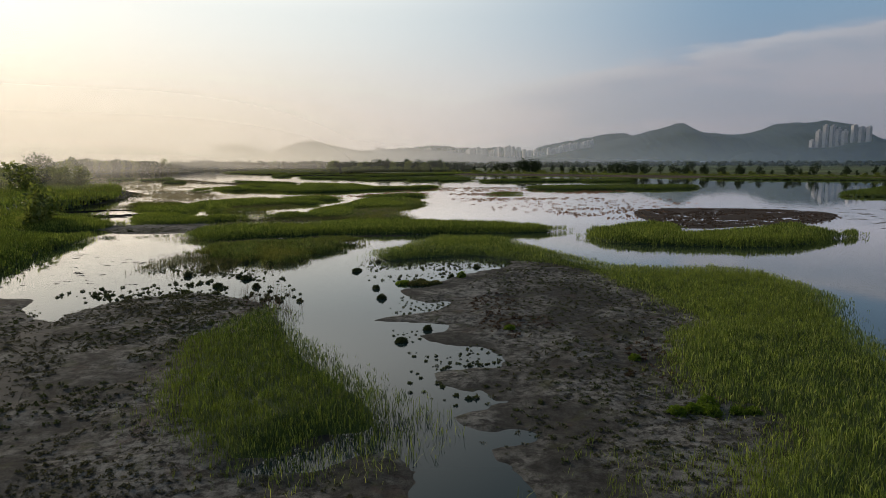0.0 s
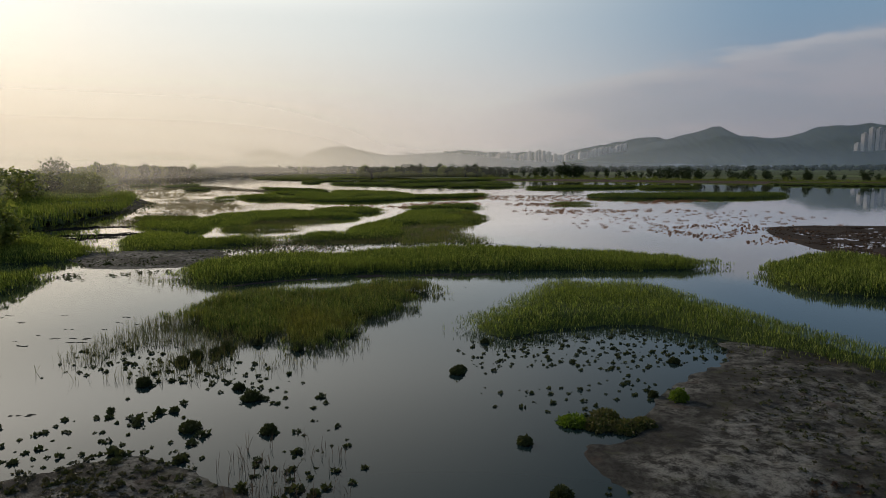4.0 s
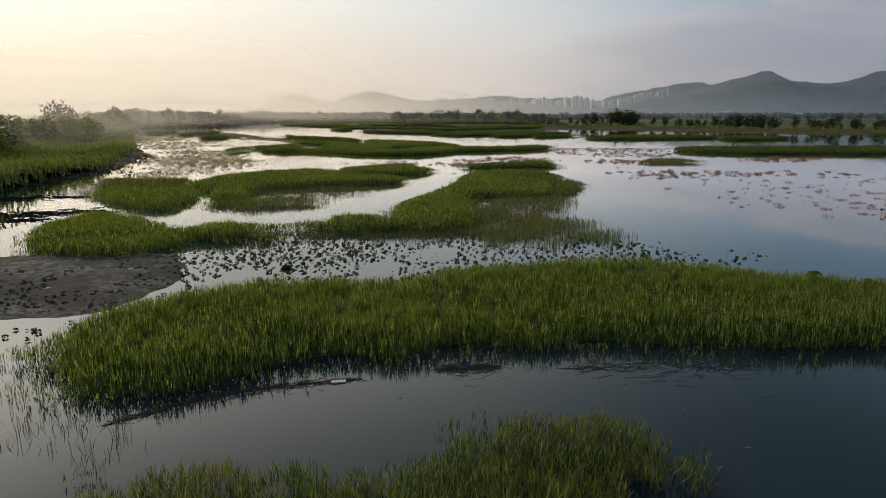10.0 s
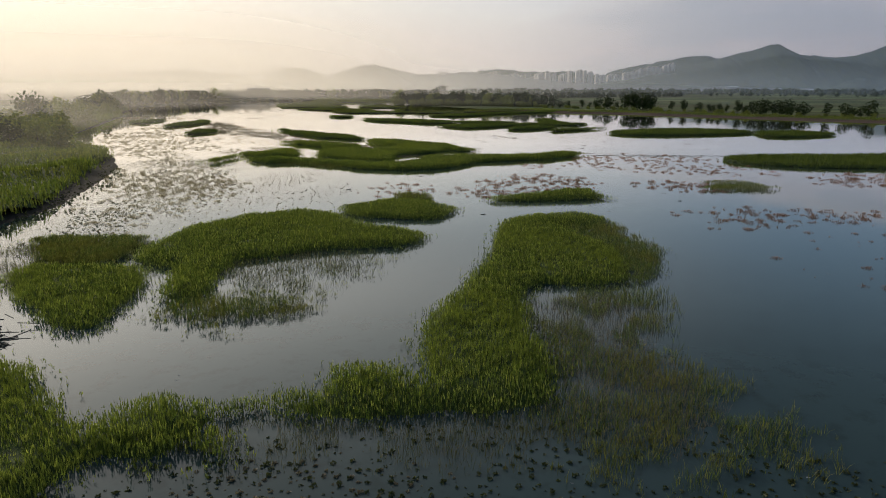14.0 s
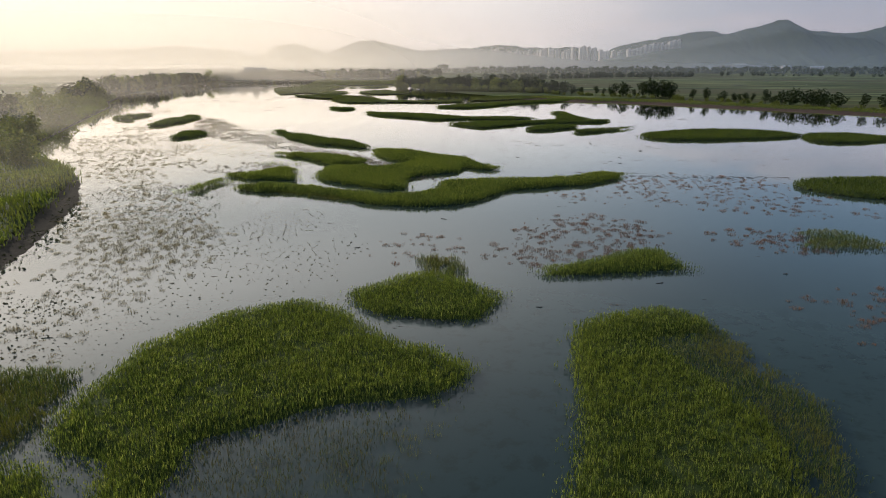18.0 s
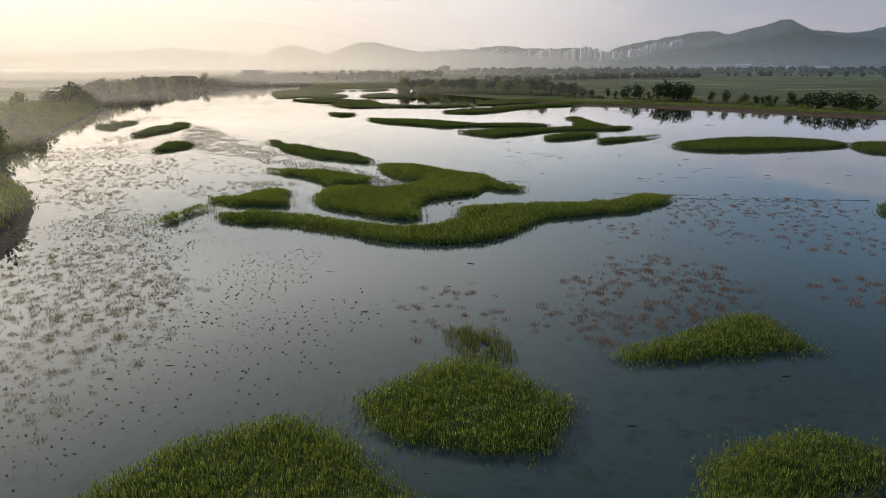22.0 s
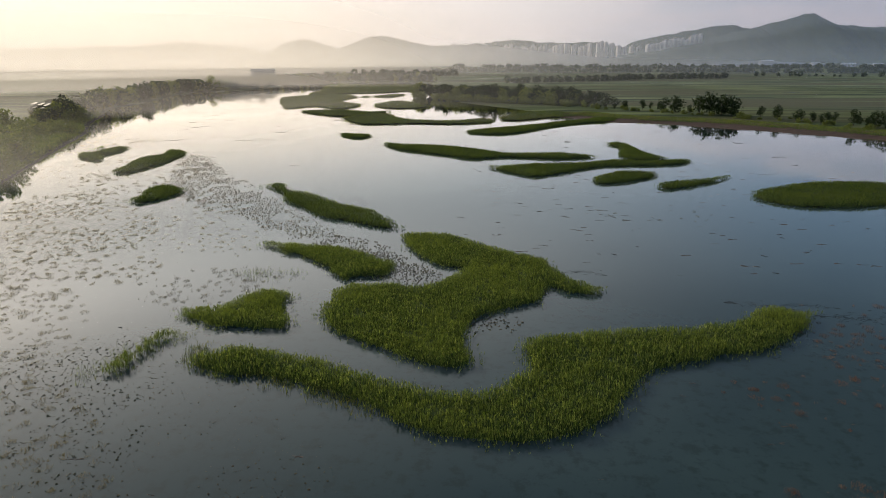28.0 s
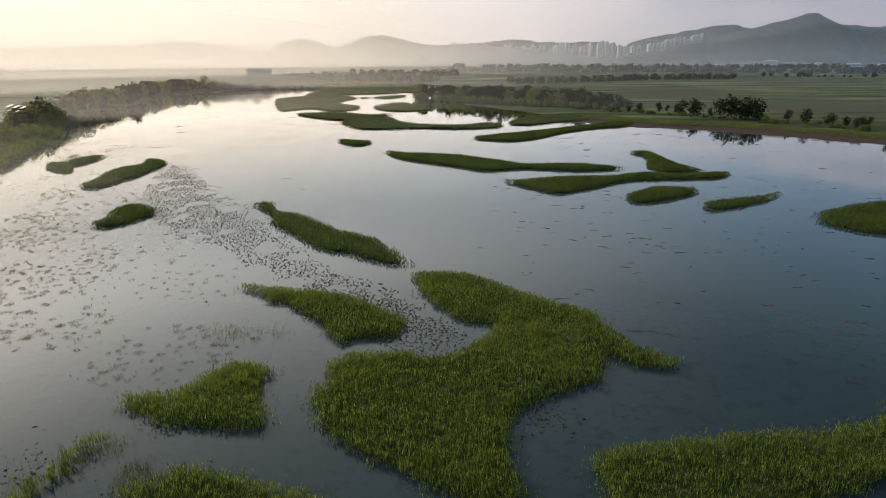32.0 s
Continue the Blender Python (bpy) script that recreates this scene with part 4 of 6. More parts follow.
reed_island([(190.0, 470.0), (215.0, 440.0), (260.0, 420.0), (320.0, 390.0), (400.0, 330.0), (430.0, 300.0), (440.0, 315.0), (410.0, 350.0), (330.0, 410.0), (270.0, 446.0), (225.0, 472.0)], tall=1.7, density=2, count=3, width=0.3, cell=2.5, mat=REED_DARK, simple=True, label='long dark reed belt before the dyke')
reed_island([(-119.8, 530.8), (-108.9, 525.5), (-89.3, 523.2), (-72.6, 513.5), (-54.6, 499.8), (-34.8, 503.0), (-18.6, 496.5), (-18.4, 493.7), (-35.7, 489.3), (-54.6, 492.0), (-71.1, 486.2), (-83.8, 494.0), (-100.4, 505.3), (-112.8, 516.3)], tall=1.7, density=6, count=4, width=0.145, cell=1.5, mat=REED_DARK, simple=True)
reed_island([(-6.7, 539.8), (3.1, 538.6), (5.3, 516.5), (10.0, 499.0), (14.0, 489.0), (11.6, 490.6), (-1.1, 489.5), (-5.5, 500.7), (-1.3, 520.4), (-4.9, 538.3)], tall=1.7, density=6, count=4, width=0.145, cell=1.5, mat=REED_DARK, simple=True)
reed_island([(-63.4, 464.6), (-59.1, 464.1), (-45.9, 471.6), (-25.7, 476.0), (-10.1, 484.1), (4.0, 482.6), (21.2, 488.7), (16.4, 479.1), (-4.3, 473.5), (-20.1, 468.4), (-34.3, 453.5), (-44.9, 445.2), (-52.8, 450.8)], tall=1.7, density=6, count=4, width=0.145, cell=1.5, mat=REED_DARK, simple=True)
reed_island([(-24.3, 441.2), (-21.4, 445.9), (-11.8, 456.5), (-1.8, 456.2), (0.6, 451.4), (-8.9, 440.7), (-21.2, 434.0)], tall=1.7, density=6, count=4, width=0.145, cell=1.5, mat=REED_DARK, simple=True)
reed_island([(-2.7, 431.3), (5.2, 438.4), (18.0, 444.4), (26.9, 450.7), (16.3, 438.3), (0.5, 426.5)], tall=1.7, density=6, count=4, width=0.145, cell=1.5, mat=REED_DARK, simple=True)
reed_island([(-154.0, 568.7), (-145.4, 567.8), (-134.4, 563.6), (-140.2, 552.4)], tall=1.7, density=6, count=4, width=0.145, cell=1.5, mat=REED_DARK, simple=True)
reed_island([(-82.3, 586.5), (-63.3, 605.3), (-43.1, 624.3), (-8.9, 659.7), (21.2, 688.2), (16.4, 660.7), (-11.2, 639.0), (-30.2, 616.9), (-47.6, 589.4), (-63.0, 576.3)], tall=1.7, density=6, count=4, width=0.145, cell=1.5, mat=REED_DARK, simple=True)
reed_island([(-294.7, 853.4), (-301.9, 894.6), (-277.5, 934.4), (-245.9, 936.2), (-218.3, 899.7), (-195.8, 939.1), (-178.4, 948.0), (-188.6, 901.1), (-220.3, 907.9), (-225.3, 835.5), (-193.0, 791.2), (-201.0, 745.3), (-232.5, 770.5), (-248.9, 747.1), (-268.1, 786.0)], tall=1.6, density=0.7, count=3, width=0.50, cell=3.0, mat=REED_FAR, simple=True, label='far low marsh of hazy green reeds')
reed_island([(-292.7, 941.3), (-304.8, 1023.8), (-339.6, 1210.8), (-266.0, 1176.6), (-191.0, 1179.6), (-165.7, 994.6), (-188.8, 1011.9), (-205.1, 988.2), (-246.7, 964.4), (-273.5, 942.4)], tall=1.6, density=0.7, count=3, width=0.50, cell=3.0, mat=REED_FAR, simple=True, label='far low marsh of hazy green reeds')
reed_island([(-228.2, 718.3), (-214.9, 729.5), (-198.4, 735.9), (-171.4, 717.7), (-152.9, 723.9), (-160.1, 705.0), (-178.9, 678.5), (-202.6, 688.9)], tall=1.6, density=0.7, count=3, width=0.50, cell=3.0, mat=REED_FAR, simple=True, label='far low marsh of hazy green reeds')
reed_island([(-181.8, 785.9), (-175.1, 829.7), (-160.4, 837.9), (-137.2, 785.6), (-126.5, 778.0), (-137.7, 755.1), (-160.7, 753.4)], tall=1.6, density=0.7, count=3, width=0.50, cell=3.0, mat=REED_FAR, simple=True, label='far low marsh of hazy green reeds')
reed_island([(-177.1, 659.6), (-177.4, 673.2), (-171.4, 699.1), (-149.8, 696.3), (-131.6, 661.1), (-100.0, 649.1), (-78.8, 665.2), (-67.4, 658.7), (-70.6, 640.6), (-91.2, 629.5), (-119.5, 630.4), (-154.1, 624.5)], tall=1.6, density=0.7, count=3, width=0.50, cell=3.0, mat=REED_FAR, simple=True, label='far low marsh of hazy green reeds')
reed_island([(-63.6, 661.3), (-55.9, 703.3), (-30.2, 728.0), (-6.3, 715.8), (11.5, 699.8), (-25.4, 678.7), (-49.0, 655.5)], tall=1.6, density=0.7, count=3, width=0.50, cell=3.0, mat=REED_FAR, simple=True, label='far low marsh of hazy green reeds')
reed_island([(-96.0, 130.0), (-101.0, 165.0), (-108.0, 196.0), (-112.0, 215.0), (-128.0, 250.0), (-141.0, 275.0), (-158.0, 306.0), (-207.0, 353.0), (-246.0, 427.0), (-290.0, 517.0), (-312.0, 565.0), (-343.0, 612.0), (-383.0, 689.0), (-410.0, 680.0), (-372.0, 610.0), (-345.0, 550.0), (-330.0, 510.0), (-300.0, 430.0), (-265.0, 352.0), (-220.0, 296.0), (-185.0, 230.0), (-165.0, 160.0), (-140.0, 110.0), (-118.0, 100.0)], tall=2.7, density=1.45, count=4, width=0.235, cell=2.0, roll=1.7, mat=REED_BANK, simple=True, label='rank green reeds and grass covering the river bank')
reed_island([(-12, 698), (24, 662), (62, 646), (101, 618), (141, 583), (187, 546), (252, 496), (333, 442), (453, 357), (470, 378), (350, 464), (268, 518), (203, 570), (156, 607), (116, 643), (74, 670), (38, 684), (4, 716)], tall=2.4, density=1.0, count=4, width=0.235, cell=3.0, mat=REED_BANK, simple=True, label='olive grass and reeds along the dyke')

# ---- thin reeds and weeds in the water ----
thin_reeds([(-23.6, 170.6), (-9, 174), (-12.4, 157.3), (-9.3, 153), (-6, 146), (-8.5, 139.8), (-15, 137.7), (-22.4, 138.6), (-24.2, 146.4)], 13, 1.0, 4, width=0.024, lump=2.2, cut=0.40, mat=REED_MIX)
thin_reeds([(-23.6, 168), (-12, 170), (-13.4, 157.3), (-10.3, 150), (-15, 142), (-23, 146)], 9, 0.9, 3, width=0.02, lump=5, cut=0.36, mat=WEED_BROWN, label='thin brown dead reed stems standing in shallow water')
thin_reeds([(-50, 138), (-45, 143), (-37, 144), (-24, 147), (-20, 145), (-24, 140), (-40, 138)], 15, 0.8, width=0.02, lump=3, cut=0.4)
thin_reeds([(-58, 176), (-44, 186), (-39, 189), (-41, 178), (-46, 170), (-46, 162), (-58, 160), (-60, 166)], 5, 0.9, width=0.022, lump=2.5, cut=0.46, mat=REED_MIX)
thin_reeds([(-36, 72), (-37, 80), (-36, 87), (-31, 84), (-24, 81), (-17, 80), (-20, 75), (-22, 73), (-26, 71)], 11, 0.85, mat=REED_DULL)
thin_reeds([(-93, 174), (-95, 187), (-84, 186), (-78, 168), (-87, 170)], 6, 1.1)
thin_reeds([(-46, 108), (-42, 104), (-34, 99), (-36, 97), (-44, 101), (-50, 106)], 3, 0.9)
thin_reeds([(-6, 28), (-2, 31), (0, 28), (-3, 24), (-8, 23)], 12, 0.9, mat=REED)
thin_reeds([(4, 24), (12, 29), (17, 24), (12, 17), (5, 18)], 9, 0.9, mat=REED)
thin_reeds([(-106, 296), (-103, 289), (-95, 285), (-84, 282), (-72, 277), (-70, 282), (-84, 288), (-95, 293)], 9, 1.1, width=0.045, lump=2.5, cut=0.40, mat=REED_MIX)
thin_reeds([(-117, 283), (-113, 297), (-106, 299), (-108, 290), (-112, 282)], 4, 1.1, mat=REED)
thin_reeds([(-113, 330), (-106, 333), (-97, 330), (-100, 325), (-110, 326)], 4, 1.0, mat=REED)
thin_reeds([(-48, 236), (-46, 228), (-41, 227), (-43, 235)], 22, 1.2, 4, 0.035, mat=REED_MIX, cut=0.3)
tuft_field([(51, 166), (72, 171), (91, 164), (94, 150), (76, 128), (61, 124), (48, 120), (44, 134)], 1.6, 0.45, WEED_RUST, "rusty low weeds covering a mud bank", 2, 4, 0.3)
tuft_field([(30, 170), (52, 176), (60, 168), (44, 140), (30, 146)], 0.7, 0.4, WEED_RED, "reddish weed tufts in shallow water", 4, 5, 0.4)
tuft_field([(-92, 132), (-97, 165), (-103, 196), (-106, 214), (-120, 252), (-130, 270), (-140, 276), (-130, 250), (-114, 215), (-110, 196), (-103, 165)], 0.9, 0.42, WEED_GREEN, "dark weeds along a muddy shore", 6, 4, 0.35, z=0.06)
tuft_field([(-138, 285), (-112, 298), (-99, 274), (-97, 257), (-118, 260), (-128, 272)], 1.1, 0.26, WEED_DULL, "small dark weed tufts in shallow water", 4, 6, 0.3)
GREY = "soft grey brown clumps of dead reed in bright shallow water"
RED = "low reddish brown weed clumps in shallow water"
stubble_field([(-124, 260), (-92, 254), (-83, 236), (-84, 206), (-85, 192), (-106, 214), (-112, 234)], 0.46, 0.55, WEED_PALE, GREY, 46, 11, 1.5, 0.035, 0.36)
stubble_field([(-178, 330), (-142, 316), (-114, 280), (-97, 260), (-84, 242), (-82, 230), (-97, 226), (-124, 250), (-150, 285)], 0.36, 0.55, WEED_PALE, GREY, 46, 14, 1.7, 0.04, 0.42)
stubble_field([(-207, 374), (-206, 408), (-166, 378), (-138, 346), (-128, 320), (-152, 322), (-176, 332)], 0.26, 0.55, WEED_PALE, GREY, 40, 14, 1.7, 0.05, 0.40)
stubble_field([(-126, 316), (-126, 326), (-116, 334), (-99, 329), (-98, 319), (-108, 314), (-115, 308)], 0.30, 0.55, WEED_BROWN, GREY, 44, 6, 1.5, 0.035, 0.36)
stubble_field([(-225, 445), (-165, 415), (-120, 360), (-112, 338), (-140, 345), (-205, 400)], 0.12, 0.45, WEED_PALE, GREY, 34, 16, 1.7, 0.05, 0.46)
stubble_field([(-300, 560), (-262, 560), (-235, 500), (-270, 480), (-295, 520)], 0.08, 0.5, WEED_PALE, GREY, 30, 14, 2.4, 0.08, 0.4)
stubble_field([(-265, 470), (-205, 470), (-150, 430), (-190, 410), (-240, 430)], 0.10, 0.45, WEED_PALE, GREY, 30, 14, 2.2, 0.07, 0.45)
stubble_field([(-56, 247), (-44, 249), (-42, 233), (-54, 232)], 0.30, 0.55, WEED_RED, RED, 50, 5, 1.5, 0.035, 0.38)
stubble_field([(-37, 238), (-30, 262), (-19, 270), (-8, 262), (-5, 252), (-11, 241), (-28, 230)], 0.40, 0.55, WEED_RED, RED, 60, 7, 1.8, 0.04, 0.40)
stubble_field([(-27, 287), (-4, 312), (2, 322), (28, 320), (44, 300), (42, 270), (11, 276), (-10, 280)], 0.20, 0.5, WEED_RED, RED, 50, 9, 1.8, 0.045, 0.40)
stubble_field([(3, 254), (9, 258), (24, 260), (21, 245), (10, 244)], 0.45, 0.6, WEED_RED, RED, 50, 6, 1.6, 0.04, 0.30)
stubble_field([(47, 268), (49, 254), (70, 262), (80, 276), (62, 278)], 0.30, 0.6, WEED_RED, RED, 50, 6, 1.8, 0.045, 0.34)
stubble_field([(6, 223), (7, 206), (20, 210), (27, 214), (44, 212), (54, 224), (40, 230), (27, 226)], 0.34, 0.55, WEED_RED, RED, 54, 6, 1.7, 0.04, 0.40)
stubble_field([(8, 214), (36, 211), (70, 222), (80, 186), (44, 150), (25, 156), (10, 170)], 0.10, 0.45, WEED_RED, RED, 44, 10, 1.4, 0.035, 0.50)
stubble_field([(-30, 392), (-20, 398), (4, 394), (10, 384), (-16, 380)], 0.14, 0.5, WEED_BROWN, GREY, 34, 9, 1.7, 0.05, 0.5)
tuft_field([(-130, 272), (-136, 288), (-112, 300), (-75, 270), (-66, 240), (-72, 226), (-86, 226), (-97, 248)], 0.6, 0.17, WEED_BROWN, "small brown weed tufts in shallow water", 2, 7, 0.22)
tuft_field([(-106, 214), (-92, 226), (-80, 222), (-76, 206), (-84, 192), (-98, 196)], 0.8, 0.19, WEED_DULL, "small dark weed tufts in shallow water", 2, 6, 0.3)

tuft_field([(-56, 128), (-50, 136), (-44, 140), (-20, 146), (-8, 143), (2, 138), (3, 134), (-10, 128), (-30, 122), (-46, 122)], 1.9, 0.29, WEED_GREEN, "dark green weed tufts dotted over still water", 6, 5, 0.25)
tuft_field([(-49, 133), (-40, 139), (-30, 138), (-32, 130), (-44, 127)], 1.8, 0.26, WEED_BROWN, count=12, cut=0.45)
tuft_field([(-97, 262), (-69, 264), (-57, 230), (-70, 212), (-84, 215)], 0.5, 0.22, WEED_BROWN, "small dark weed tufts in shallow water", 10, 7, 0.3)
tuft_field([(-10, 77), (-5, 83), (10, 81), (8, 72), (0, 66), (-8, 68)], 1.5, 0.26, WEED_GREEN, count=14, cut=0.3)
tuft_field([(-4, 50), (-2, 61), (3, 56), (3, 44), (5, 39), (3, 33), (0, 36), (-2, 43)], 4.5, 0.20, WEED_GREEN, count=14, cut=0.45, lump=3)
tuft_field([(-40, 60), (-33, 74), (-20, 71), (-14, 57), (-25, 54)], 1.3, 0.30, WEED_GREEN, count=14, cut=0.5, lump=4)
tuft_field([(-36, 76), (-33, 79), (-24, 76), (-22, 70), (-34, 69)], 1.4, 0.28, WEED_GREEN, count=14, cut=0.35, lump=4)
tuft_field([(-9, 78), (-3, 84), (4, 84), (10, 82), (6, 72), (-8, 72)], 0.8, 0.2, WEED_GREEN, count=14, cut=0.3)
tuft_field([(-207, 495), (-150, 425), (-97, 360), (-76, 344), (-69, 333), (-78, 330), (-102, 350), (-132, 375), (-172, 410)], 1.7, 0.36, WEED_BROWN, "brown weed lumps over a wet mud shoal", 2, 5, 0.3)
tuft_field([(-97, 360), (-76, 344), (-60, 318), (-52, 308), (-62, 304), (-80, 326), (-102, 350)], 2.0, 0.36, WEED_BROWN, "brown weed lumps over a wet mud shoal", 2, 4, 0.2)
tuft_field([(-108, 205), (-104, 222), (-92, 215), (-84, 190), (-92, 182), (-102, 190)], 0.9, 0.28, WEED_DULL, count=6, cut=0.45)
tuft_field([(-37, 22), (-33, 52), (-25, 58), (-17, 58), (-15, 46), (-18, 36), (-12, 26), (-2, 22), (-2, 16), (-24, 16)], 9.0, 0.25, WEED_DULL, "dark low weeds growing on damp mud", 4, 2.2, 0.38, on=LEFT_MUD)
tuft_field([(4, 24), (5, 36), (6, 46), (3, 60), (10, 76), (18, 66), (18, 48), (14, 36), (12, 22)], 2.2, 0.30, WEED_GREEN, "dull green weeds growing on dry mud", 4, 1.6, 0.42, on=RIGHT_MUD)
tuft_field([(3, 18), (4, 36), (10, 44), (12, 30), (12, 18)], 2.6, 0.30, WEED_GREEN, "dull green weeds growing on dry mud", 4, 2.0, 0.42, on=RIGHT_MUD)
tuft_field([(-66, 112), (-60, 124), (-48, 126), (-42, 118), (-50, 106), (-62, 104)], 2.2, 0.26, WEED_GREEN, "dark low weeds growing on damp mud", 8, 2.5, 0.42, z=0.08)
tuft_field([(-36, 58), (-30, 66), (-22, 70), (-16, 66), (-12, 58), (-18, 54), (-26, 56)], 0.5, 0.48, WEED_GREEN, "dark rounded weed clumps at the mud's edge", 22, 2.5, 0.4)
tuft_field([(-2, 36), (3, 44), (3, 60), (8, 72), (10, 66), (6, 52), (6, 40), (4, 30)], 1.6, 0.3, WEED_GREEN, "dark rounded weed clumps at the mud's edge", 18, 2.0, 0.4)
tuft_field([(-40, 24), (-37, 56), (-27, 62), (-15, 58), (-15, 40), (-20, 24)], 2.2, 0.32, WEED_GREEN, "dark green weed clumps on damp mud", 12, 3.0, 0.52, on=LEFT_MUD)
tuft_field([(3, 20), (3, 44), (2, 60), (10, 78), (24, 74), (26, 50), (20, 30), (16, 18)], 2.6, 0.26, WEED_DULL, "small dull weeds dotted over dry mud", 2, 2.5, 0.36, on=RIGHT_MUD)
tuft_field([(3.1, 57.4), (5.7, 58.0), (5.6, 55.4), (3.0, 54.0)], 9, 0.34, WEED_RUST, "reddish brown weeds on dry mud", 6, 3.0, 0.0, on=RIGHT_MUD)
tuft_field([(3.3, 51.9), (5.2, 51.4), (5.4, 49.7), (3.5, 48.7)], 9, 0.34, WEED_RUST, "reddish brown weeds on dry mud", 6, 3.0, 0.0, on=RIGHT_MUD)
tuft_field([(3.6, 47.9), (5.0, 48.1), (4.9, 46.6), (3.5, 46.3)], 9, 0.34, WEED_RUST, "reddish brown weeds on dry mud", 6, 3.0, 0.0, on=RIGHT_MUD)
tuft_field([(5.7, 48.1), (7.5, 48.6), (7.5, 46.9), (5.8, 46.4)], 9, 0.34, WEED_RUST, "reddish brown weeds on dry mud", 6, 3.0, 0.0, on=RIGHT_MUD)
tuft_field([(4.0, 45.8), (5.1, 46.4), (4.9, 44.8), (3.7, 44.6)], 9, 0.34, WEED_RUST, "reddish brown weeds on dry mud", 6, 3.0, 0.0, on=RIGHT_MUD)
tuft_field([(-29.4, 56.3), (-28.4, 59.0), (-26.0, 60.0), (-20.9, 57.4), (-17.3, 53.9), (-17.0, 50.8), (-20.1, 51.1), (-24.7, 51.6)], 7.5, 0.40, WEED_DULL, "dark low weeds matted along the mud's tip", 4, 2.0, 0.30, on=LEFT_MUD)
tuft_field([(-24.4, 46.2), (-25.9, 50.7), (-22.2, 50.3), (-18.3, 51.5), (-15.6, 48.6), (-16.2, 44.2), (-19.5, 42.8), (-21.7, 46.8)], 3.5, 0.42, WEED_GREEN, "dark green weed clumps on damp mud", 10, 1.8, 0.45, on=LEFT_MUD)
thin_reeds([(-19.6, 60.9), (-16.1, 60.9), (-14.4, 59.1), (-13.4, 55.8), (-12.6, 50.5), (-15.7, 52.9), (-18.4, 57.4)], 10, 0.95, 3, width=0.022, lump=1.6, cut=0.42, mat=WEED_RUST, label='thin dark dead stems standing along the mud edge')
thin_reeds([(-2.1, 48.7), (-1.2, 51.5), (1.8, 53.0), (1.3, 49.7)], 5, 0.5, 4, width=0.02, lump=1.6, cut=0.4, mat=WEED_RUST, label='thin dark dead stems standing along the mud edge')
tuft_field([(10, 34), (12, 42), (17, 42), (17, 34), (13, 31)], 2.5, 0.40, WEED_RUST, "reddish brown weeds on dry mud", 6, 3.0, 0.5, on=RIGHT_MUD)


# ---- single bushes, drift and floating litter ----
def bush(x, y, wide, high, mat, label, z=0.0, seed=0):
    """A rounded marsh bush: a short woody base under a dome of leaf sprays."""
    g = np.random.default_rng(seed)
    n = 620
    d = g.normal(size=(n, 3))
    d[:, 2] = abs(d[:, 2])
    d /= np.linalg.norm(d, axis=1)[:, None]
    lump = 0.8 + 0.35 * vnoise(d[:, 0] * 3 + seed, d[:, 1] * 3 + d[:, 2] * 2, 0.8, seed)
    c = d * lump[:, None] * g.uniform(0.72, 1.0, (n, 1)) * [wide / 2, wide / 2, high]
    u = d + g.normal(size=(n, 3)) * 0.6
    u /= np.linalg.norm(u, axis=1)[:, None]
    v = np.cross(u, g.normal(size=(n, 3)))
    v /= np.linalg.norm(v, axis=1)[:, None] + 1e-6
    s = 0.12 * g.uniform(0.7, 1.4, (n, 1)) * (wide / 1.2) ** 0.5
    verts = np.stack([c - v * s * 0.4, c + u * s, c + v * s * 0.4], 1).reshape(-1, 3)
    bm = bmesh.new()
    bmesh.ops.create_cone(bm, cap_ends=True, segments=9, radius1=wide * 0.36, radius2=wide * 0.22, depth=high * 0.7, matrix=Matrix.Translation((0, 0, high * 0.22)))
    bmesh.ops.bevel(bm, geom=bm.edges[:], offset=wide * 0.03, segments=1, affect="EDGES")
    me = bpy.data.meshes.new("stem_base")
    bm.to_mesh(me)
    bm.free()
    me.materials.append(GAP_FILL)
    ob = put("marsh_bush", me, None, label, "bush", "low bushes of the marsh")
    put("leaves", mesh_of("leaves", verts, np.arange(3 * n).reshape(-1, 3), mat), ob)
    ob.location = (x, y, z - 0.03)


for i, (x, y, wide, high) in enumerate(((-10.2, 72.5, 1.1, 0.5), (-6.8, 62.6, 0.9, 0.45), (-5.8, 57.8, 1.0, 0.55), (-21.6, 67.8, 1.5, 0.55), (-23.2, 63.6, 1.3, 0.5), (-28.8, 69.8, 1.1, 0.6), (-19.2, 63.4, 1.0, 0.5), (-22.9, 69.4, 0.9, 0.4),
                                        (-3.0, 43.4, 1.1, 0.4), (-1.2, 46.6, 0.8, 0.5), (-28.0, 75.4, 1.1, 0.6), (-27.0, 76.2, 1.2, 0.6), (-26.7, 77.4, 1.2, 0.7), (-28.4, 74.0, 1.2, 0.6), (-21.6, 77.4, 1.0, 0.7), (-24.9, 78.6, 0.8, 0.5),
                                        (-18.6, 81.2, 0.8, 0.4), (-8.3, 79.6, 0.8, 0.4), (-10.0, 73.2, 0.9, 0.4), (0.9, 68.9, 0.7, 0.4), (4.0, 75.2, 0.9, 0.4), (-58.0, 115.9, 1.3, 0.4), (-37.6, 127.4, 1.0, 0.4), (8.5, 127.0, 1.0, 0.4), (5.5, 129.0, 1.2, 0.4))):
    bush(x, y, wide * 0.82, high * 0.85, WEED_GREEN, "dark green rounded bush standing in shallow water", 0.0, i)
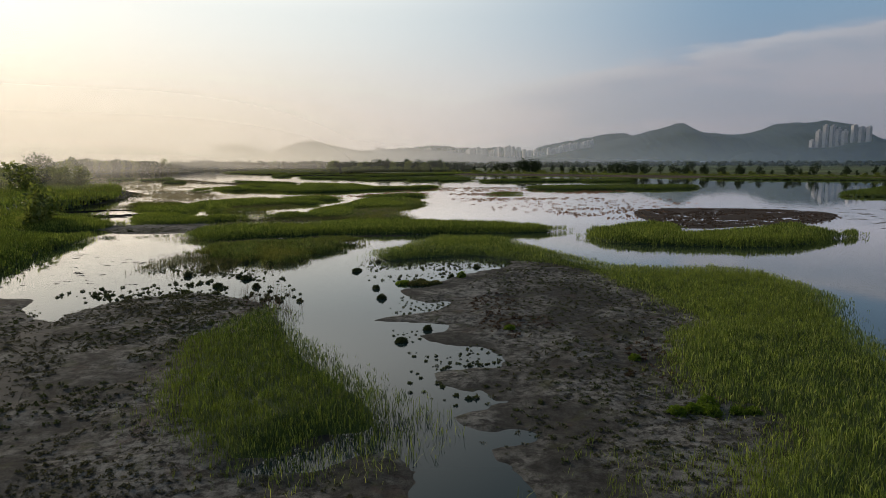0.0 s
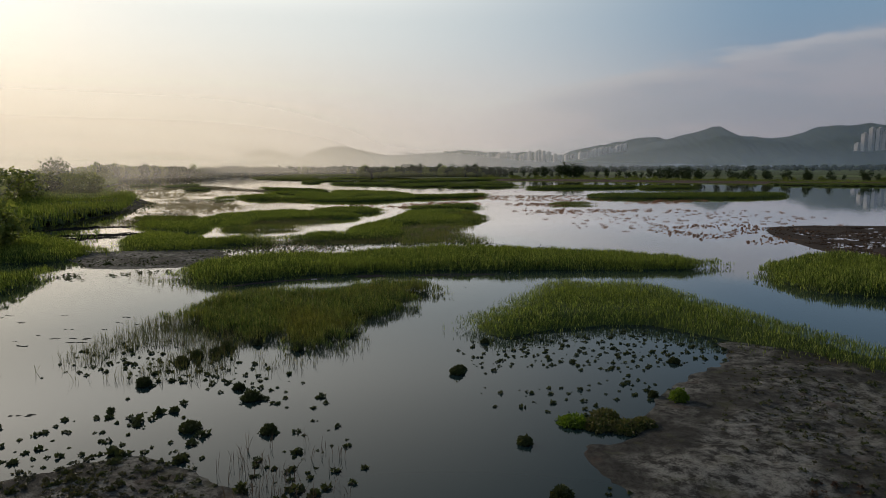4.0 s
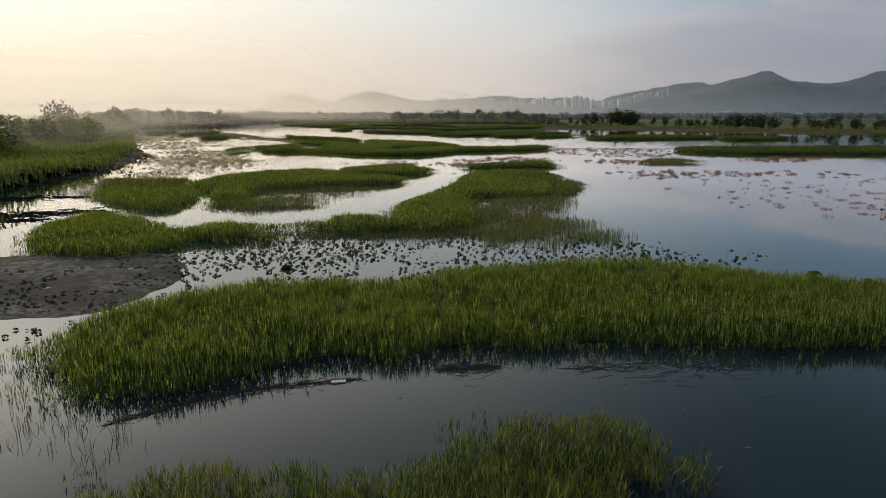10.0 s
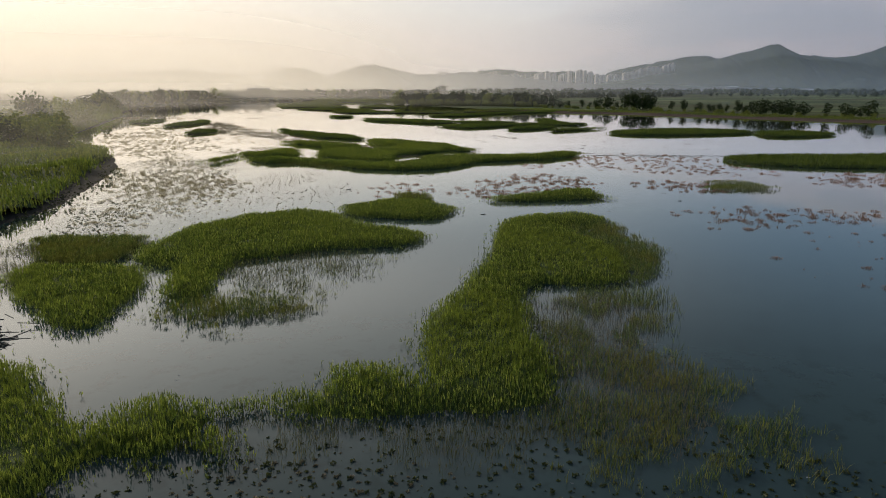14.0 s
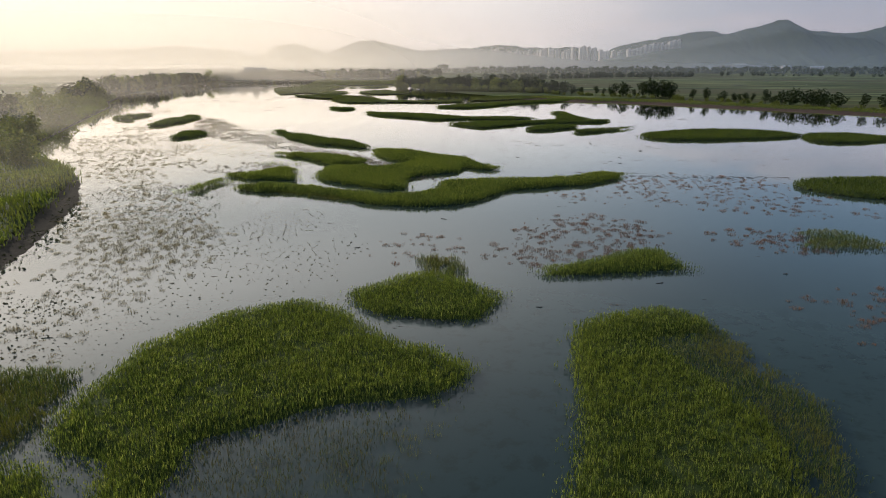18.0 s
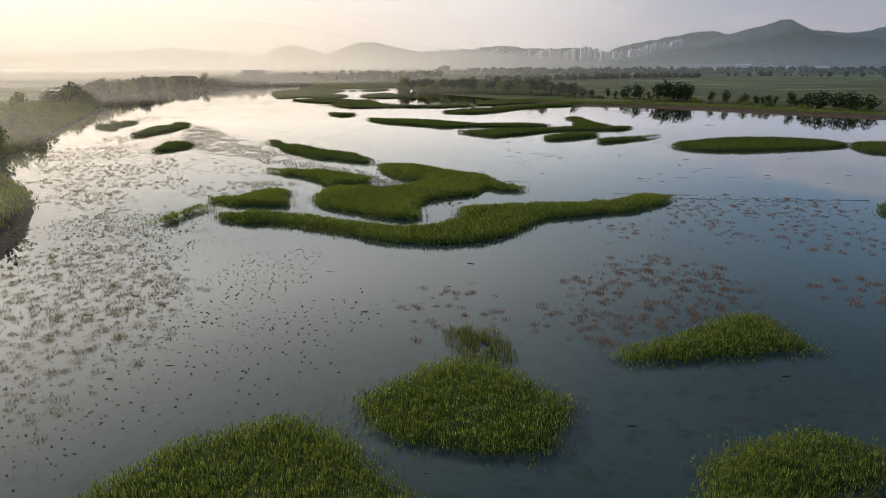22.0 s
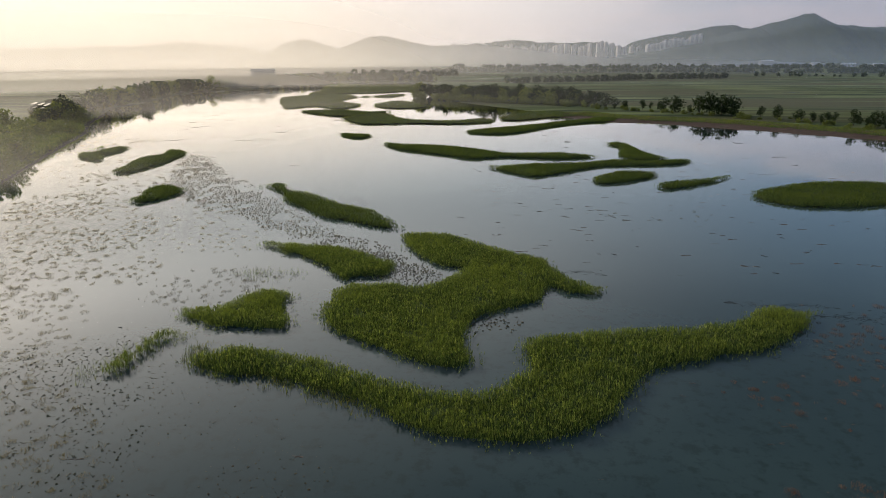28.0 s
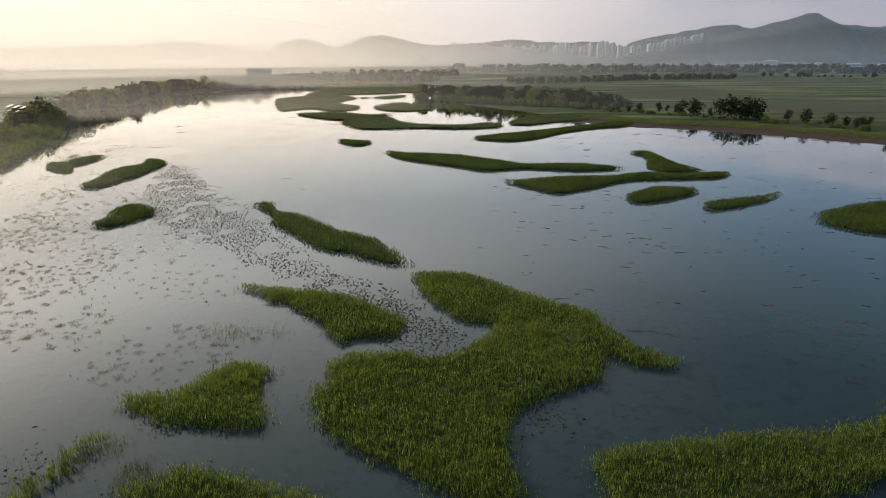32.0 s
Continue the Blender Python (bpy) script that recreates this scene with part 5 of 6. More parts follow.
for i, (x, y, wide, high) in enumerate(((11.6, 29.9, 1.0, 0.45), (12.5, 30.2, 0.9, 0.4), (13.4, 30.6, 1.1, 0.75), (13.3, 29.8, 1.0, 0.5), (14.6, 29.9, 0.8, 0.4), (15.3, 29.7, 0.9, 0.45), (5.0, 46.0, 0.8, 0.35), (12.2, 38.8, 0.8, 0.3), (2.0, 68.0, 1.0, 0.6))):
    bush(x, y, wide, high, WEED_BRIGHT, "bright yellow-green rounded bush on drying mud", 0.2, 40 + i)
for i, (x, y, wide) in enumerate(((-4.2, 65.0, 1.6), (-3.0, 64.6, 1.8), (-1.8, 64.4, 1.7), (-0.8, 64.8, 1.4), (-2.4, 65.8, 1.5))):
    bush(x, y, wide, 0.35, WEED_BRIGHT if i == 0 else REED_DULL, "low yellowish weed mat at the water's edge", 0.02, 60 + i)


def drift_mat(points, wide, count, label, size=(0.3, 1.2), mat=DRIFT, fat=1.0):
    """Floating dead reed stems, tangled along a line."""
    line = curve_round(points, 6, False)
    total = along_line(line, [0.0])[1]
    n = count
    s = rng.uniform(0, 1, n)
    p = along_line(line, s * total)[0]
    p = p + rng.normal(0, 1, (n, 2)) * wide * (0.2 + np.sin(np.pi * s))[:, None] * 0.6 * rng.uniform(0.2, 1.4, (n, 1))
    t = line[-1] - line[0]
    a = np.arctan2(t[1], t[0]) + rng.normal(0, 0.45, n)
    half = rng.uniform(*size, n) / 2
    thick = rng.uniform(0.003, 0.008, n) * fat
    e, f = np.stack([np.cos(a), np.sin(a)], 1) * half[:, None], np.stack([-np.sin(a), np.cos(a)], 1) * thick[:, None]
    z = rng.uniform(0.004, 0.03, n)
    lo = np.concatenate([p - e - f, p + e - f, p + e + f, p - e + f], 1).reshape(n, 4, 2)
    v = np.concatenate([np.concatenate([lo, np.repeat(z, 4).reshape(n, 4, 1) - 0.006 * fat], 2), np.concatenate([lo * 0.5 + lo[:, [3, 2, 1, 0]] * 0.5, np.repeat(z, 4).reshape(n, 4, 1) + 0.004 * fat], 2)], 1)
    k = np.arange(n)[:, None] * 8
    faces = np.concatenate([k + q for q in ([0, 1, 5, 4], [1, 2, 6, 5], [2, 3, 7, 6], [3, 0, 4, 7])])
    return put("drift_reeds", mesh_of("drift_reeds", v.reshape(-1, 3), faces, mat), None, label, "debris", kind="stuff")


def along_line(line, s):
    cut = np.concatenate([[0], np.cumsum(np.linalg.norm(np.diff(line, axis=0), axis=1))])
    return np.array([np.interp(s, cut, line[:, 0]), np.interp(s, cut, line[:, 1])]).T, cut[-1]


drift_mat([(-36, 100.3), (-33, 103.2), (-30, 104.6), (-26.5, 105.8)], 0.5, 420, "dark line of dead reeds drifting on water")
drift_mat([(-22.6, 107.5), (-21.2, 107.7), (-19.8, 108.0)], 0.9, 300, "dark tangle of dead reeds drifting on water")
drift_mat([(-16, 108.2), (-12, 108.6), (-6.5, 109.2)], 1.5, 260, "dark tangle of dead reeds drifting on water")
drift_mat([(-88, 152), (-80, 152), (-74, 156), (-70, 153)], 2.5, 420, "dark mud and reed litter in the channel", (0.6, 2.4), MUD_WET, 6.0)
drift_mat([(-92, 145), (-84, 146), (-76, 149)], 2.5, 380, "dark mud and reed litter in the channel", (0.6, 2.4), MUD_WET, 6.0)
drift_mat([(-100, 160), (-92, 168), (-84, 170)], 2.5, 300, "dark mud and reed litter in the channel", (0.6, 2.4), MUD_WET, 6.0)
drift_mat([(-42, 336), (-38, 337), (-34, 335)], 1.2, 90, "dark reed litter beside an island")
drift_mat([(-14, 322), (-8, 321), (-2, 319)], 2.0, 160, "dark reed litter beside an island")
drift_mat([(0, 317), (20, 316), (44, 318)], 4.0, 420, "dark weed litter spread on water", (0.4, 1.2), DRIFT, 2.0)
drift_mat([(-8, 318), (-2, 322), (6, 321)], 1.2, 120, "dark reed litter beside an island")


def stick(x, y, length, turn, seed):
    """A dead branch afloat, with a side twig."""
    r = random.Random(seed)
    bm = bmesh.new()
    for a, b, ra, rb in ((Vector((-length / 2, 0, 0.02)), Vector((length / 2, 0.1 * length, 0.06)), 0.06, 0.03), (Vector((0.1 * length, 0.04 * length, 0.05)), Vector((0.3 * length, -0.14 * length, 0.25)), 0.035, 0.015)):
        m = Matrix.Translation((a + b) / 2) @ (b - a).to_track_quat("Z", "Y").to_matrix().to_4x4()
        bmesh.ops.create_cone(bm, cap_ends=True, segments=6, radius1=ra, radius2=rb, depth=(b - a).length, matrix=m)
    me = bpy.data.meshes.new("dead_branch")
    bm.to_mesh(me)
    bm.free()
    me.materials.append(STICK)
    ob = put("dead_branch", me, None, "dark dead branch lying in shallow water", "branch", "dead branches in the water")
    ob.matrix_world = pose(x, y, 0, 0, 0, turn)


def litter(x0, x1, y0, y1, count, size, label, mat=DRIFT):
    """Small scattered scraps of weed and mud on the water."""
    g = np.random.default_rng(int(abs(x0) + y0))
    vs, fs, base = [], [], 0
    for _ in range(count):
        cx, cy, s = g.uniform(x0, x1), g.uniform(y0, y1), g.uniform(*size)
        for _ in range(g.integers(2, 7)):
            k = 7
            ang = np.linspace(0, 2 * np.pi, k, endpoint=False)
            rad = s * g.uniform(0.15, 0.6, k)
            px, py = cx + g.normal(0, s * 0.7), cy + g.normal(0, s * 0.25)
            ring = np.stack([px + np.cos(ang) * rad * g.uniform(0.8, 2.2), py + np.sin(ang) * rad * 0.45, np.full(k, 0.005)], 1)
            vs.append(np.concatenate([ring, [(px, py, 0.03 + s * 0.03)]]))
            fs.append(np.array([(i, (i + 1) % k, k) for i in range(k)]) + base)
            base += k + 1
    put("water_litter", mesh_of("water_litter", np.concatenate(vs), np.concatenate(fs), mat), None, label, "debris", kind="stuff")


litter(-70, 60, 335, 480, 230, (0.3, 1.1), "dark scraps of weed on open water")
litter(-120, 20, 205, 300, 60, (0.15, 0.5), "dark scraps of weed on open water")
litter(-52, -32, 62, 88, 50, (0.12, 0.5), "small dark scraps of weed on bright water", MUD_WET)
litter(84, 130, 112, 175, 80, (0.4, 1.6), "dark scraps of weed beside a mud bank")
litter(-290, -150, 500, 720, 90, (0.7, 2.8), "dark streaks of weed on bright water")
litter(-230, -130, 380, 500, 40, (0.4, 1.4), "dark streaks of weed on bright water")
litter(-60, 90, 440, 620, 150, (0.5, 1.8), "dark scraps of weed on open water")
litter(-60, 5, 118, 150, 45, (0.05, 0.13), "white foam flecks drifting on dark water", PALE_WALL)
litter(-30, 10, 84, 112, 30, (0.04, 0.09), "white foam flecks drifting on dark water", PALE_WALL)
r = random.Random(12)
for i, (x, y) in enumerate(((-60, 240), (-47, 262), (-21, 300), (-96, 236), (-88, 200), (-12, 226), (8, 232), (-50, 201), (-118, 342), (-120, 300), (-30, 215), (4, 352), (-22, 372), (14, 368), (-36, 395), (22, 404), (-8, 412), (2, 340), (-30, 350), (-20, 420))):
    stick(x, y, r.uniform(0.5, 1.7), r.uniform(-40, 40), 60 + i)

bm = bmesh.new()
bmesh.ops.create_cube(bm, size=1, matrix=Matrix.Diagonal((0.7, 0.3, 0.05, 1)))
bmesh.ops.bevel(bm, geom=bm.edges[:], offset=0.012, segments=2, affect="EDGES")
me = bpy.data.meshes.new("foam_board")
bm.to_mesh(me)
bm.free()
me.materials.append(PALE_WALL)
tagged(new("foam_board", me), "small white foam board floating by drift reeds", "litter").matrix_world = pose(-27.4, 105.4, 0.03, 0, 0, 15)

# ---- trees ----
def trunk_mesh(tall, thick, limbs, seed):
    """A tapered trunk with a few limbs."""
    r = random.Random(seed)
    bm = bmesh.new()

    def limb(a, b, ra, rb):
        way = b - a
        m = Matrix.Translation((a + b) / 2) @ way.to_track_quat("Z", "Y").to_matrix().to_4x4()
        bmesh.ops.create_cone(bm, cap_ends=True, segments=7, radius1=ra, radius2=rb, depth=way.length, matrix=m)

    lean = Vector((r.uniform(-0.4, 0.4), r.uniform(-0.4, 0.4), 0))
    mid, top = lean * 0.4 + Vector((0, 0, tall * 0.4)), lean + Vector((0, 0, tall * 0.8))
    limb(Vector((0, 0, -0.3)), mid, thick, thick * 0.75)
    limb(mid, top, thick * 0.75, thick * 0.2)
    for i in range(limbs):
        a = r.uniform(0, 6.283)
        start = mid.lerp(top, r.uniform(0.0, 0.6))
        limb(start, start + Vector((math.cos(a), math.sin(a), r.uniform(0.4, 1.0))) * tall * 0.28, thick * 0.4, thick * 0.1)
    me = bpy.data.meshes.new("trunk")
    bm.to_mesh(me)
    bm.free()
    me.materials.append(BARK)
    return me


def crown_mesh(tall, wide, lobes, leaves, leaf, mat, seed, low=0.25):
    """Leaf sprays gathered in uneven lobes, with gaps between."""
    g = np.random.default_rng(seed)
    k = np.arange(lobes)
    a = k * 2.4 + g.uniform(0, 1, lobes)
    h = low + (0.88 - low) * g.permutation(lobes) / max(1, lobes - 1)
    reach = np.sin(np.pi * np.clip((h - low * 0.5) / (1.08 - low * 0.5), 0.05, 0.97)) * g.uniform(0.35, 0.8, lobes)
    mid = np.stack([np.cos(a) * reach * wide / 2, np.sin(a) * reach * wide / 2, h * tall], 1)
    size = wide * g.uniform(0.20, 0.34, lobes)
    n = lobes * leaves
    d = g.normal(size=(n, 3))
    d /= np.linalg.norm(d, axis=1)[:, None]
    c = np.repeat(mid, leaves, 0) + d * (np.repeat(size, leaves) * g.uniform(0.55, 1.1, n) ** 0.6)[:, None] * [1, 1, 0.8]
    u = g.normal(size=(n, 3))
    u /= np.linalg.norm(u, axis=1)[:, None]
    v = np.cross(u, d + g.normal(size=(n, 3)) * 0.5)
    v /= np.linalg.norm(v, axis=1)[:, None] + 1e-6
    s = leaf * g.uniform(0.6, 1.4, n)[:, None]
    verts = np.stack([c - u * s, c + v * s * 0.6, c + u * s, c - v * s * 0.6], 1).reshape(-1, 3)
    return mesh_of("crown", verts, np.arange(4 * n).reshape(-1, 4), mat)


TREES = {}
for kind, tall, wide, lobes, leaves, leaf, mat, low in (("round", 10, 9, 16, 30, 0.56, LEAF, 0.22), ("round_b", 10, 10.5, 18, 34, 0.6, LEAF, 0.18), ("tall", 12, 7, 16, 30, 0.56, LEAF, 0.25),
                                                       ("thin", 9, 5.5, 11, 30, 0.46, LEAF, 0.35), ("willow", 10, 10, 18, 34, 0.66, LEAF_OLIVE, 0.08), ("bush", 4, 6, 11, 34, 0.42, LEAF_OLIVE, 0.1), ("broad", 10, 9.5, 17, 30, 0.58, LEAF_OLIVE, 0.15)):
    TREES[kind] = (trunk_mesh(tall, tall * 0.022, 5, len(TREES) + 3), crown_mesh(tall, wide, lobes, leaves, leaf, mat, len(TREES) + 20, low))


def tree(kind, x, y, scale, group, label, z=0.6):
    trunk, crown = TREES[kind]
    ob = put("shrub" if kind == "bush" else "tree", trunk, None, label, "shrub" if kind == "bush" else "tree", group)
    put("crown", crown, ob)
    ob.matrix_world = pose(x, y, z, 0, 0, rng.uniform(0, 360)) @ Matrix.Diagonal((scale * rng.uniform(0.85, 1.15), scale * rng.uniform(0.85, 1.15), scale * rng.uniform(0.9, 1.12), 1))
    return ob


def along(line, s):
    p = np.asarray(line, float)
    cut = np.concatenate([[0], np.cumsum(np.linalg.norm(np.diff(p, axis=0), axis=1))])
    return np.array([np.interp(s, cut, p[:, 0]), np.interp(s, cut, p[:, 1])]).T, cut[-1]


def tree_row(line, gap, kinds, size, wide, group, label, keep=1.0):
    total = along(line, [0])[1]
    s = np.arange(0, total, gap) + rng.uniform(-0.35, 0.35, len(np.arange(0, total, gap))) * gap
    for (x, y) in along(line, s)[0]:
        if rng.random() < keep:
            tree(kinds[rng.integers(len(kinds))], x + rng.uniform(-wide, wide), y + rng.uniform(-wide, wide), rng.uniform(*size), group, label)


BANK = "trees along the dyke"
DYKE = [(-10, 790), (50, 738), (100, 692), (140, 647), (180, 600), (240, 545), (320, 480), (400, 400)]
for place, kind, size in ((8, "round", 0.75), (26, "thin", 0.9), (44, "tall", 0.95), (62, "thin", 0.7), (78, "thin", 0.8), (96, "round", 1.0), (107, "round_b", 1.05), (126, "tall", 1.1), (134, "round_b", 1.25),
                          (143, "round", 1.3), (151, "round_b", 1.1), (172, "thin", 0.85), (184, "thin", 0.95), (198, "round", 0.7), (207, "thin", 0.75), (216, "thin", 0.8), (232, "tall", 0.7), (244, "round", 0.9),
                          (252, "round_b", 1.0), (261, "round", 0.95), (270, "round_b", 0.9), (281, "round", 0.9), (296, "thin", 0.9), (308, "round", 0.85), (322, "round", 0.9), (335, "thin", 1.0), (350, "round", 0.8),
                          (364, "thin", 0.9), (380, "thin", 0.8), (401, "thin", 0.9), (420, "round", 0.8), (442, "thin", 0.9), (460, "thin", 0.8), (480, "round", 0.7), (505, "thin", 0.9), (530, "thin", 0.8), (560, "round", 0.9)):
    (x, y), = along(DYKE, [place])[0]
    tree(kind, x, y, size * 1.14, BANK, "dark green broadleaf tree on the grassy dyke", 0.9)
tree_row([(x + 6, y + 8) for x, y in DYKE], 8, ["thin", "round", "bush"], (0.5, 0.85), 4, BANK, "dark green broadleaf tree on the grassy dyke", 0.8)
tree_row([(x - 6, y - 8) for x, y in DYKE], 4.5, ["bush", "bush", "bush", "thin"], (0.4, 0.9), 5, "shrubs along the dyke", "low olive shrub on the grassy dyke", 0.85)
GROVE = "trees of the riverside grove"
for shift in (0, 14):
    tree_row([(-160 + shift * 0.6, 900 + shift), (-100 + shift * 0.6, 848 + shift), (-40 + shift * 0.6, 810 + shift), (4 + shift * 0.6, 785 + shift)], 8.5, ["round", "round_b", "willow", "tall"], (1.0, 1.4), 3, GROVE, "dark green tree in a dense riverside grove")
tree_row([(-158, 886), (-104, 836), (-44, 798), (4, 772)], 6, ["bush"], (1.0, 1.6), 3, GROVE, "dark green bush at the foot of a riverside grove")
WOOD = "trees of the far bank wood"
LEFT = [(-354, 604), (-392, 690), (-415, 748), (-424, 815), (-460, 940), (-452, 1012), (-404, 1070), (-418, 1205), (-390, 1280), (-322, 1312), (-180, 1290)]
for shift, gap, keep in ((2, 12, 0.95),):
    tree_row([(x - shift * 0.8, y + shift * 0.45) for x, y in LEFT], gap, ["round", "broad", "willow", "round_b"], (1.15, 1.7), 4, WOOD, "tall hazy tree in the wood on the river bank", keep)
LEFT_NEAR = "trees on the reedy bank"
for x, y, kind, size in ((-322, 480, "broad", 1.5), (-330, 500, "tall", 1.3), (-345, 522, "willow", 1.4), (-352, 545, "broad", 1.3), (-365, 570, "willow", 1.4), (-340, 560, "bush", 1.6), (-316, 505, "bush", 1.5),
                         (-300, 462, "bush", 1.2), (-372, 605, "broad", 1.4), (-290, 420, "bush", 1.3), (-232, 322, "willow", 1.0), (-240, 335, "broad", 0.95), (-222, 312, "bush", 1.5), (-250, 350, "willow", 1.1),
                         (-208, 296, "bush", 1.4), (-262, 372, "bush", 1.5), (-196, 280, "willow", 0.8), (-176, 246, "willow", 0.9), (-184, 262, "bush", 1.6), 
                         (-191, 285, "broad", 1.15), (-200, 294, "willow", 1.2), (-184, 275, "willow", 1.0), (-213, 303, "broad", 1.15), (-310, 440, "willow", 1.1), (-280, 396, "willow", 1.0), (-162, 242, "broad", 1.65), (-170, 256, "round", 1.5), (-181, 276, "broad", 1.3), (-252, 396, "round_b", 1.95), (-258, 414, "broad", 1.5), (-262, 432, "willow", 1.5), (-268, 450, "broad", 1.5), (-275, 468, "willow", 1.4), (-81, 127, "willow", 0.85), (-79, 121, "bush", 1.5), (-84, 130, "bush", 1.6)):
    tree(kind, x, y, size * 0.8, LEFT_NEAR, "olive green bush or tree above bank reeds" if kind in ("bush", "willow") else "tall dark tree above bank reeds", 0.7)


for shift, low in ((10, 0.9), (24, 1.0), (40, 1.1)):
    tree_row([(x - shift, y + shift * 0.4) for x, y in ((-262, 440), (-294, 516), (-318, 566), (-350, 612), (-390, 690))], 9, ["bush"], (low * 0.8, low * 1.35), 4, "bushes on the reedy bank", "olive bush growing among bank reeds", 0.75)


for shift, kinds, size, gap in ((9, ["bush", "bush", "willow"], (0.7, 1.15), 8), (20, ["willow", "broad", "bush"], (0.6, 1.0), 9), (34, ["willow", "broad", "round"], (0.7, 1.1), 12)):
    tree_row([(x - shift, y + shift * 0.35) for x, y in ((-172, 312), (-210, 356), (-249, 430), (-292, 520), (-314, 567), (-345, 613), (-384, 690))], gap, kinds, size, 4, "bushes on the reedy bank", "olive bush crowding the reedy river bank", 0.9)


def far_trees(line, gap, size, wide, label, rows=1):
    """A far row of trees too small to count."""
    vs, fs, base = [], [], 0
    total = along(line, [0])[1]
    g = np.random.default_rng(int(total) + rows)
    for row in range(rows):
        for (x, y) in along(line, np.arange(0, total, gap))[0]:
            h, n = g.uniform(*size), 40
            d = g.normal(size=(n, 3))
            d /= np.linalg.norm(d, axis=1)[:, None]
            c = np.array([x + g.uniform(-wide, wide), y + g.uniform(-wide, wide) + row * wide * 2, h * 0.52]) + d * [h * 0.48, h * 0.48, h * 0.46] * g.uniform(0.6, 1.0, (n, 1))
            u = np.cross(d, g.normal(size=(n, 3)))
            u /= np.linalg.norm(u, axis=1)[:, None] + 1e-6
            v = np.cross(d, u) + d * 0.3
            s = h * 0.15 * g.uniform(0.6, 1.4, (n, 1))
            vs.append(np.stack([c - u * s, c - v * s, c + u * s, c + v * s], 1).reshape(-1, 3))
            fs.append(np.arange(4 * n).reshape(-1, 4) + base)
            base += 4 * n
    return put("far_trees", mesh_of("far_trees", np.concatenate(vs), np.concatenate(fs), LEAF), None, label, "trees", kind="stuff")


far_trees([(-143, 928), (-83, 876), (-23, 838), (21, 813)], 6, (9, 14), 8, "dark mass of trees inside the riverside grove", 2)
for shift in (8, 18, 30):
    far_trees([(x - shift * 0.8, y + shift * 0.45) for x, y in LEFT], 8, (10, 17), 4, "hazy mass of trees behind the bank wood")
far_trees([(-60, 1225), (60, 1290), (150, 1370), (330, 1440)], 7, (7, 13), 6, "dark hedge of trees across the meadow", 2)
far_trees([(-480, 1880), (-200, 1850), (100, 1830), (450, 1790), (900, 1700), (1500, 1500)], 9, (8, 16), 14, "hazy tree belt beyond the fields", 2)
far_trees([(-150, 2250), (300, 2200), (800, 2150), (1500, 1950), (2100, 1700)], 11, (8, 18), 20, "hazy tree belt at the foot of hills", 2)
far_trees([(-900, 1500), (-650, 1560), (-400, 1600), (-180, 1560)], 8, (9, 17), 10, "misty trees behind the river", 2)
far_trees([(-1500, 1700), (-1100, 1850), (-800, 1950)], 12, (8, 14), 12, "misty trees in the far fields")
far_trees([(430, 1560), (640, 1490), (900, 1400), (1300, 1150)], 14, (5, 12), 10, "dark hedge of trees across the meadow")
far_trees([(-205, 1865), (-185, 1865)], 6, (20, 26), 6, "single broad hazy tree clump in the plain")

for x, y, long in ((-233, 1376, 34), (-100, 1432, 30), (-165, 1405, 18), (40, 1560, 26), (150, 1330, 14), (260, 980, 10)):
    a = np.linspace(0, 2 * np.pi, 28)[:-1]
    v = np.stack([x + np.cos(a) * long * (1 + 0.3 * np.sin(3 * a)), y + np.sin(a) * 5, np.full(27, 1.3)], 1)
    v = np.concatenate([v, [(x, y, 1.3)]])
    put("field_pond", mesh_of("field_pond", v, [(i, (i + 1) % 27, 27) for i in range(27)], WATER), None, "thin sheet of bright water in a far field", "pond", kind="structure")

# ---- hills ----
def ridge(name, crest, depth, front, label, lift=0.0):
    """A wooded hill: a crest line (x, y, z) falling towards the plain."""
    c = curve_round(crest, 20, False)
    rows = 22
    k = np.linspace(-0.35, 1, rows)
    verts = []
    for s in k:
        fall = np.clip(1 - abs(s), 0, 1)
        drop = fall * fall * (3 - 2 * fall) * 0.5 + fall * 0.5
        x = c[:, 0] * (1 - front * np.maximum(s, 0) - 0.1 * np.minimum(s, 0))
        y = c[:, 1] - depth * s
        spur = 1 + 0.28 * (vnoise(x, y + s * 300, 170, 5) - 0.5) * np.sin(np.pi * np.clip(s, 0, 1))
        z = c[:, 2] * drop * spur + 9 * (vnoise(x, y, 45, 8) - 0.5) + 8 * (vnoise(x, y, 16, 9) - 0.5)
        verts.append(np.stack([x, y, np.maximum(z, -2 if s > 0.9 else 0) + lift], 1))
    v = np.array(verts)
    ids = np.arange(rows * len(c)).reshape(rows, len(c))
    f = np.stack([ids[:-1, :-1], ids[1:, :-1], ids[1:, 1:], ids[:-1, 1:]], -1).reshape(-1, 4)
    return put(name, mesh_of(name, v.reshape(-1, 3), f, FOREST, True), None, label, "hill", kind="structure")


ridge("backdrop_hill", [(430, 3500, 30), (560, 3480, 62), (680, 3455, 84), (832, 3400, 112), (998, 3355, 150), (1110, 3320, 184), (1220, 3278, 210), (1300, 3246, 168), (1406, 3205, 152), (1499, 3163, 150),
                        (1566, 3130, 172), (1629, 3098, 194), (1713, 3052, 197), (1812, 2994, 201), (1870, 2958, 178), (1947, 2909, 120), (2100, 2820, 60), (2250, 2740, 20)], 700, 0.05, "long wooded hill with a rounded peak")
ridge("backdrop_hill", [(560, 4190, 60), (626, 4178, 106), (805, 4142, 147), (976, 4100, 178), (1113, 4061, 199), (1196, 4034, 182), (1331, 3987, 150), (1500, 3950, 120)], 500, 0.0, "hazy wooded ridge behind the towers")
